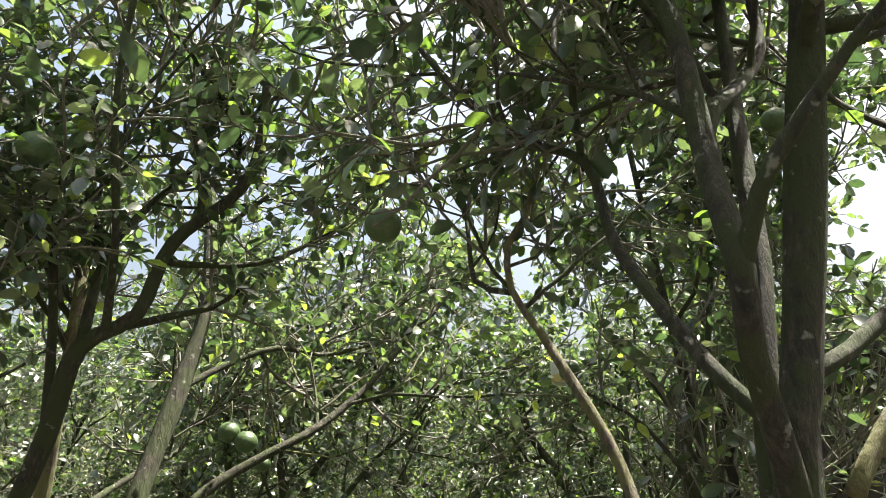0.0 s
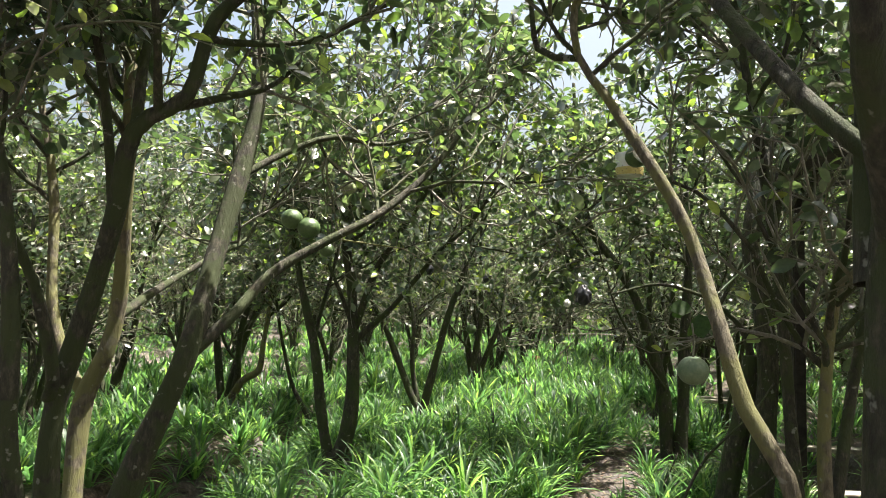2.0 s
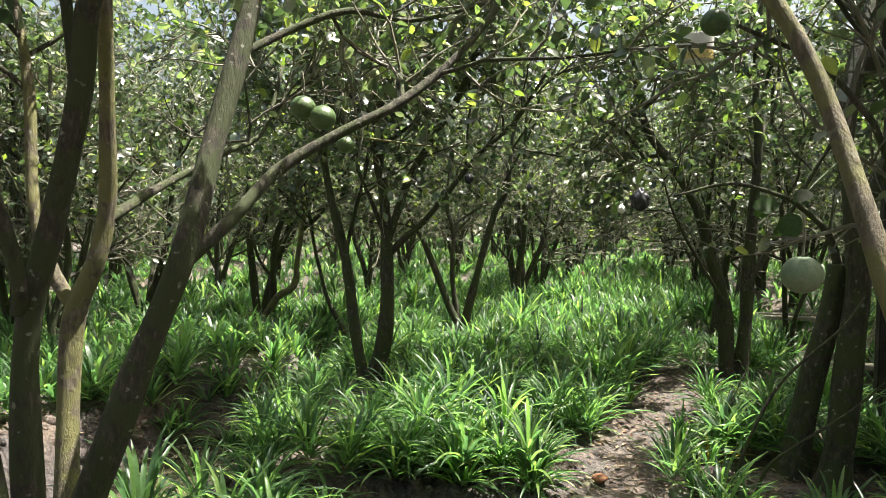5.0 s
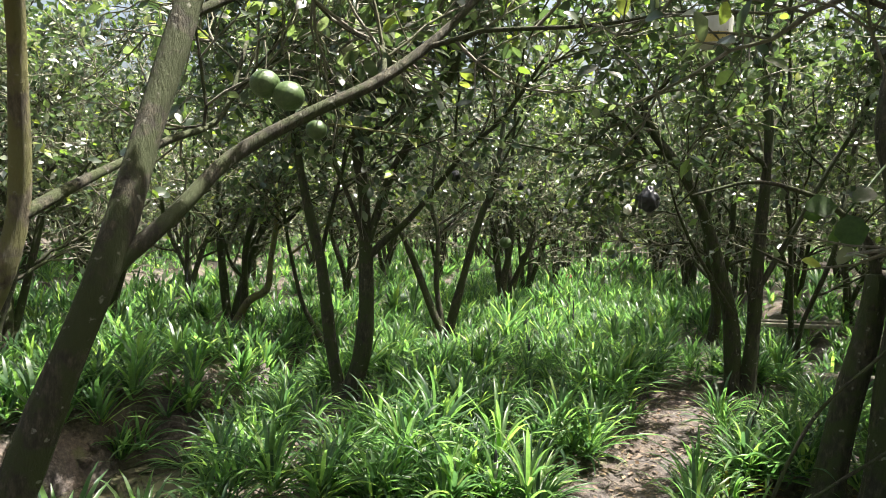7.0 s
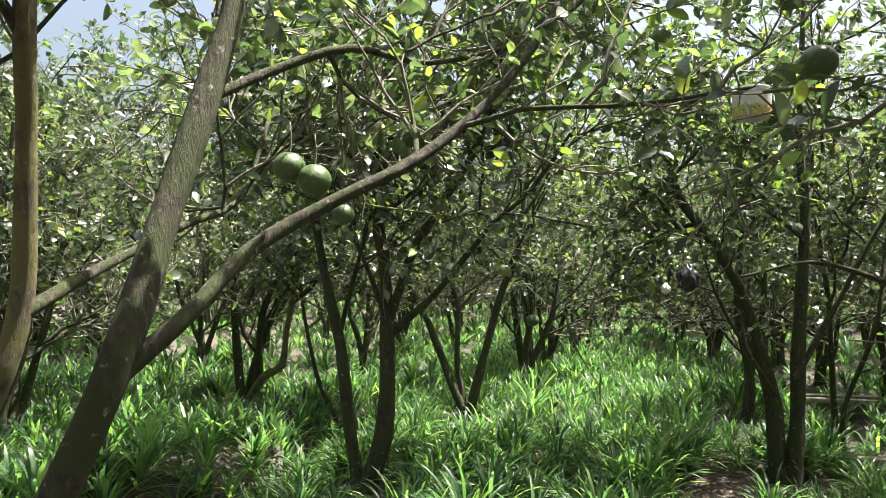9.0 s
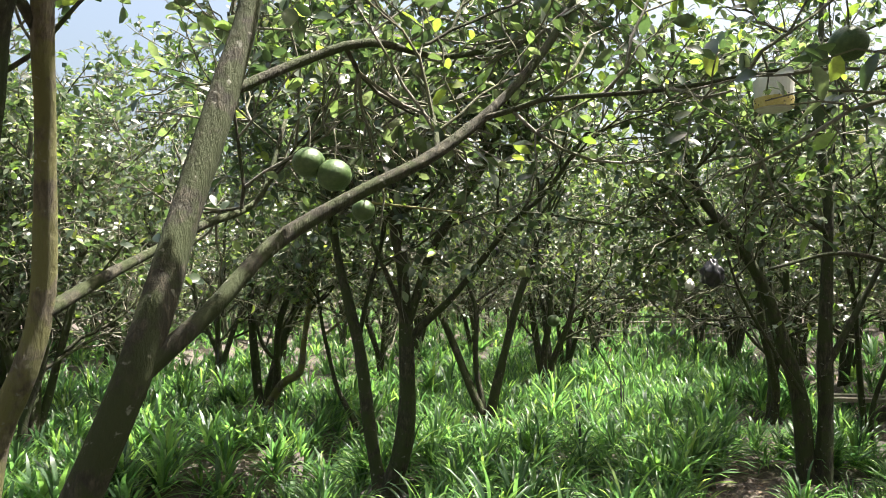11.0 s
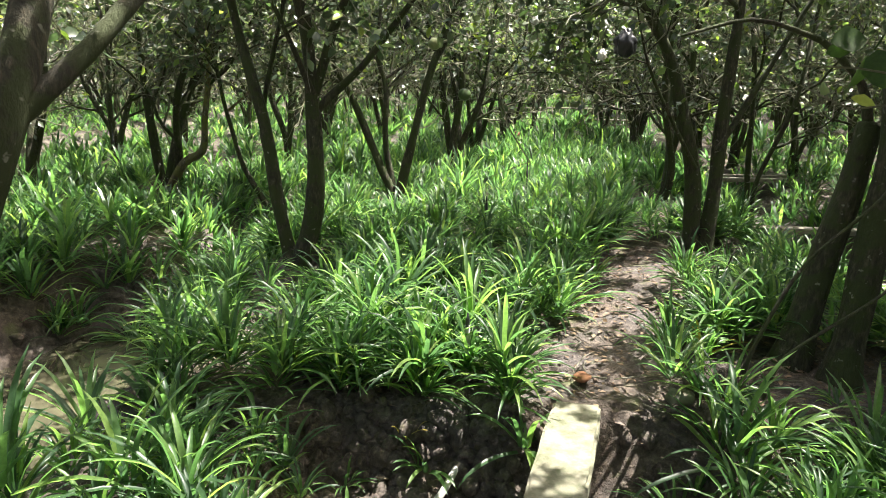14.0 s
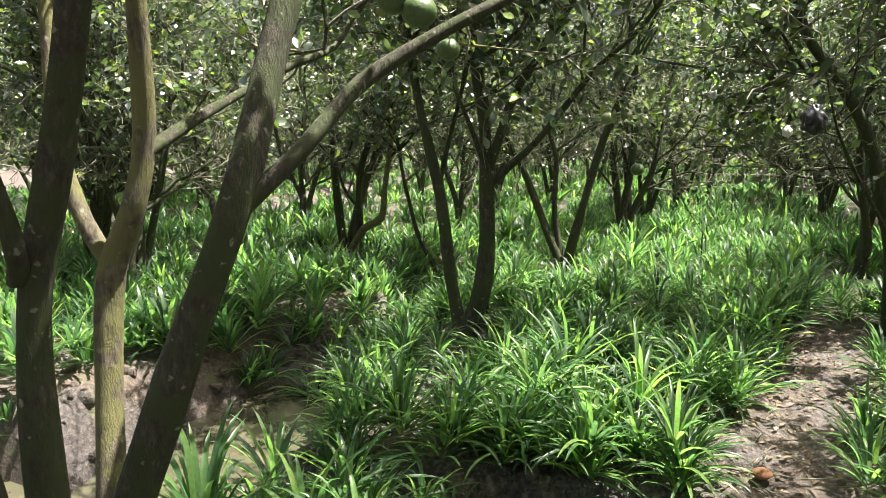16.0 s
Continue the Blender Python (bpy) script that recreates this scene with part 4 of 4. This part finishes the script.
leaves(sp, tip + spray * 0.5, spray * 8 + np.array((0, 0, -0.5)), np.array([(0.3, -0.9, 0.5), (-0.4, -1, 0.1), (-0.6, -1, 0.5), (0.6, -0.8, 0.6), (0, -0.6, 0.9), (-0.3, -1, 0.2)]), np.array([0.12, 0.14, 0.11, 0.12, 0.10, 0.09]), np.array([0.095, 0.115, 0.08, 0.09, 0.07, 0.06]), LEAF_FINE)
tagged(part("leaf_spray", sp, BIG_LEAF), "spray of large dark green leaves hanging over the path", "leaves")

# dry branches leaning on the twin trunks
for pts, r in (([(1.20, 5.08, -0.03), (1.23, 5.1, 0.18), (1.33, 5.1, 0.47), (1.47, 5.12, 0.71), (1.75, 5.16, 0.98), (1.92, 5.3, 1.15)], 0.012),
               ([(1.30, 5.06, -0.02), (1.38, 5.1, 0.2), (1.54, 5.12, 0.34), (1.81, 5.14, 0.54), (2.1, 5.2, 0.8)], 0.011),
               ([(1.1, 5.75, 0.0), (1.3, 5.95, 0.2), (1.5, 6.2, 0.5)], 0.009)):
    sp = Soup()
    pts = spline(pts, 0.05)
    tube(sp, pts, np.linspace(r, r * 0.5, len(pts)), 8, 0.1)
    tagged(part("dry_branch", sp, BARK), "bare dry grey branch leaning beside the dark trunks", "branch", "dry branches")

# thin upright stalks on the muddy bank
sp = Soup()
for _ in range(46):
    x, y = rng3.normal(-1.78, 0.10), rng3.normal(5.85, 0.10)
    h = rng3.uniform(0.25, 0.55)
    b = np.array((x, y, float(height(x, y)) - 0.02))
    tube(sp, [b, b + (rng3.normal(0, 0.01), 0, h / 2), b + (rng3.normal(0, 0.03), rng3.normal(0, 0.03), h)], [0.003, 0.0025, 0.0012], 4)
tagged(part("reed_clump", sp, HERB), "clump of thin leafless upright stalks on the muddy bank", "plant", kind="stuff")

# ---- hanging insect trap and plastic bags ----
root = new("insect_trap")
root.location = (1.14, 6.3, 2.75)
bm = bmesh.new()
bmesh.ops.create_cone(bm, cap_ends=True, segments=28, radius1=0.105, radius2=0.115, depth=0.19)
bmesh.ops.bevel(bm, geom=[e for e in bm.edges if e.calc_face_angle(0) > 1], offset=0.012, segments=2, affect='EDGES')
part("tub", bm, PAPER, root)
bm = bmesh.new()
bmesh.ops.create_cone(bm, cap_ends=False, segments=28, radius1=0.1085, radius2=0.1125, depth=0.06)
bmesh.ops.translate(bm, verts=bm.verts, vec=(0, 0, -0.055))
part("residue", bm, STICKY, root, "yellow stained band with specks")
for k in range(16):
    a, zz = rng3.uniform(3.3, 6.1), rng3.uniform(-0.085, -0.01)
    bm = bmesh.new()
    bmesh.ops.create_icosphere(bm, subdivisions=1, radius=0.004, matrix=Matrix.Translation((0.112 * math.cos(a), 0.112 * math.sin(a), zz)))
    part("speck", bm, BLACK, root)
sp = Soup()
tube(sp, [(0, 0, 0.09), (0.01, 0, 0.2), (0.0, 0.01, 0.32)], [0.002, 0.002, 0.002], 4)
part("wire", sp, BLACK, root)
tagged(root, "white plastic insect trap with yellow residue hanging on wire", "trap")


def plastic_bag(x, y, z, size, mat, label):
    bm = bmesh.new()
    bmesh.ops.create_icosphere(bm, subdivisions=4, radius=1)
    for v in bm.verts:
        c = v.co.copy()
        pinch = 1 - 0.75 * max(0, c.z) ** 1.5
        v.co = Vector((c.x * pinch * 0.8, c.y * pinch * 0.7, c.z * 1.0)) * size
        v.co += c * size * (0.22 * noise.noise(c * 2.3 + Vector((x, y, z))) + 0.10 * noise.noise(c * 6 + Vector((z, x, y))))
    for f in bm.faces:
        f.smooth = True
    ob = part("plastic_bag", bm, mat)
    ob.location = (x, y, z)
    return tagged(ob, label, "bag")


plastic_bag(0.79, 6.4, 1.70, 0.085, BLACK, "crumpled black plastic bag caught on a twig")
plastic_bag(0.66, 6.42, 1.63, 0.035, PAPER, "small white plastic scrap caught on a twig")
plastic_bag(0.40, 9.0, 2.0, 0.075, PAPER, "white plastic bag tied in the canopy")
plastic_bag(-0.9, 9.4, 2.0, 0.07, BLACK, "dark plastic bag wrapped round a fruit")
plastic_bag(-0.2, 9.6, 1.9, 0.05, BLACK, "dark plastic bag wrapped round a fruit")

# ---- irrigation ----
for x, y, h, r in ((-0.083, 5.22, 0.35, 0.013), (0.45, 10.6, 0.55, 0.010), (1.12, 14.9, 0.6, 0.012), (-0.02, 8.37, 0.42, 0.012), (-5.6, 12.3, 0.7, 0.012)):
    root = new("sprinkler")
    root.location = (x, y, float(height(x, y)))
    sp = Soup()
    tube(sp, [(0, 0, -0.1), (0.003, 0, h * 0.5), (0.0, 0.002, h * 0.82)], [r, r, r], 12)
    tube(sp, [(0, 0, h * 0.6), (0, 0, h * 0.68)], [r * 1.35, r * 1.35], 12)
    part("riser", sp, PVC if r > 0.0125 else BLACK, root, "grey plastic riser pipe")
    sp = Soup()
    tube(sp, [(0, 0, h * 0.8), (0, 0, h * 0.9), (0, 0, h)], [r * 0.9, r * 0.75, r * 0.3], 12)
    part("nozzle", sp, BLACK, root, "black nozzle")
    tagged(root, "irrigation sprinkler riser standing among strap leaves", "sprinkler", "sprinklers")
sp = Soup()
tube(sp, spline([(-0.42, 4.15, -0.33), (-0.2, 4.62, -0.33), (-0.08, 4.95, -0.22), (-0.085, 5.12, -0.06), (-0.083, 5.22, -0.05)], 0.04), [0.017] * len(spline([(-0.42, 4.15, -0.33), (-0.2, 4.62, -0.33), (-0.08, 4.95, -0.22), (-0.085, 5.12, -0.06), (-0.083, 5.22, -0.05)], 0.04)), 12)
tagged(part("water_pipe", sp, PVC), "pale plastic water pipe crossing the muddy ditch", "pipe")


# ---- plank bridges, stump, fence, shed ----
def plank(name, x, y, z, length, width, thick, turn, mat, parent=None):
    bm = bmesh.new()
    bmesh.ops.create_cube(bm, size=1, matrix=Matrix.Diagonal((length, width, thick, 1)))
    bmesh.ops.bevel(bm, geom=bm.edges[:], offset=min(thick, width) * 0.12, segments=2, affect='EDGES')
    ob = part(name, bm, mat, parent)
    ob.matrix_basis = pose(x, y, z, 0, 0, turn)
    return ob


for x, y, ln, t, z in ((-1.75, 15.1, 1.9, 4, 0.06), (3.3, 9.15, 2.2, -3, 0.03), (3.25, 7.0, 2.0, 2, 0.05), (3.4, 12.5, 2.2, 0, 0.08), (3.4, 12.85, 2.2, 1, 0.08)):
    tagged(plank("plank_bridge", x, y, z, ln, 0.16, 0.05, t, WOOD), "weathered grey plank laid across a ditch", "bridge", "plank bridges")

sp = Soup()
tube(sp, [(0, 0, -0.05), (0.01, 0, 0.15), (0.03, 0.01, 0.36)], [0.12, 0.10, 0.09], 16, 0.12)
ob = part("stump", sp, plain_material("red_brown_wood", (0.14, 0.06, 0.035), (0.26, 0.12, 0.07), 25, 0.85, 0.6))
ob.location = (0.5, 16.8, 0)
tagged(ob, "short reddish brown tree stump in the undergrowth", "stump")

root = new("stick_fence")
root.location = (2.2, 23.5, 0)
for k in range(30):
    sp = Soup()
    x = -2.4 + k * 0.165
    h = rng3.uniform(0.55, 0.85)
    tube(sp, [(x, 0, -0.1), (x + rng3.normal(0, 0.02), 0, h / 2), (x + rng3.normal(0, 0.04), 0, h)], [0.022, 0.02, 0.016], 6)
    part("stick", sp, TWIG, root)
for z in (0.25, 0.55):
    sp = Soup()
    tube(sp, [(-2.5, 0.03, z), (0, 0.03, z + 0.03), (2.5, 0.03, z)], [0.02, 0.02, 0.018], 6)
    part("rail", sp, TWIG, root)
tagged(root, "low fence of grey sticks closing the bed", "fence")

root = new("shed")
root.location = (2.45, 4.85, 0)
DARKWOOD = plain_material("dark_wood", (0.025, 0.02, 0.016), (0.07, 0.058, 0.048), 16, 0.8, 0.4)
for k in range(10):
    plank("wall_plank", 1.1, 0.0, 0.12 + k * 0.195, 2.2, 0.03, 0.185, 0, DARKWOOD, root)
for x in (0.06, 2.14):
    for y in (0.09, 1.7):
        plank("post", x, y, 1.25, 0.09, 0.09, 2.6, 0, DARKWOOD, root)
plank("eave_beam", 1.1, 0.02, 2.52, 2.4, 0.08, 0.2, 0, DARKWOOD, root)
plank("roof", 1.1, 0.85, 2.68, 2.6, 2.1, 0.05, 0, DARKWOOD, root)
tagged(root, "dark open-sided wooden shed with a plank wall", "shed")

# bare yellow twig across the gap, dead cut twig heap
sp = Soup()
tube(sp, spline([(-1.1, 5.5, 2.07), (-0.8, 5.5, 2.03), (-0.55, 5.52, 2.0)], 0.05), np.linspace(0.008, 0.004, len(spline([(-1.1, 5.5, 2.07), (-0.8, 5.5, 2.03), (-0.55, 5.52, 2.0)], 0.05))), 6)
tagged(part("bare_twig", sp, BARK_SUNLIT_PALE), "bare straight pale twig caught in the branches", "twig")

# ---- distance: woods behind the orchard ----
sp = Soup()
n = 60000
a = rng3.uniform(0, 2 * np.pi, n)
r = rng3.uniform(36, 50, n)
z = rng3.uniform(0, 1, n) ** 1.5 * (6.0 + 1.2 * np.sin(a * 23) + 0.8 * np.sin(a * 51 + 1))
leaves(sp, np.stack([r * np.cos(a), 6 + r * np.sin(a), z], -1), rng3.normal(0, 1, (n, 3)), rng3.normal(0, 1, (n, 3)), rng3.uniform(0.3, 0.7, n), rng3.uniform(0.25, 0.5, n), LEAF_COARSE)
tagged(part("far_woods", sp, LEAF), "dense green woods beyond the orchard", "woods", kind="stuff")
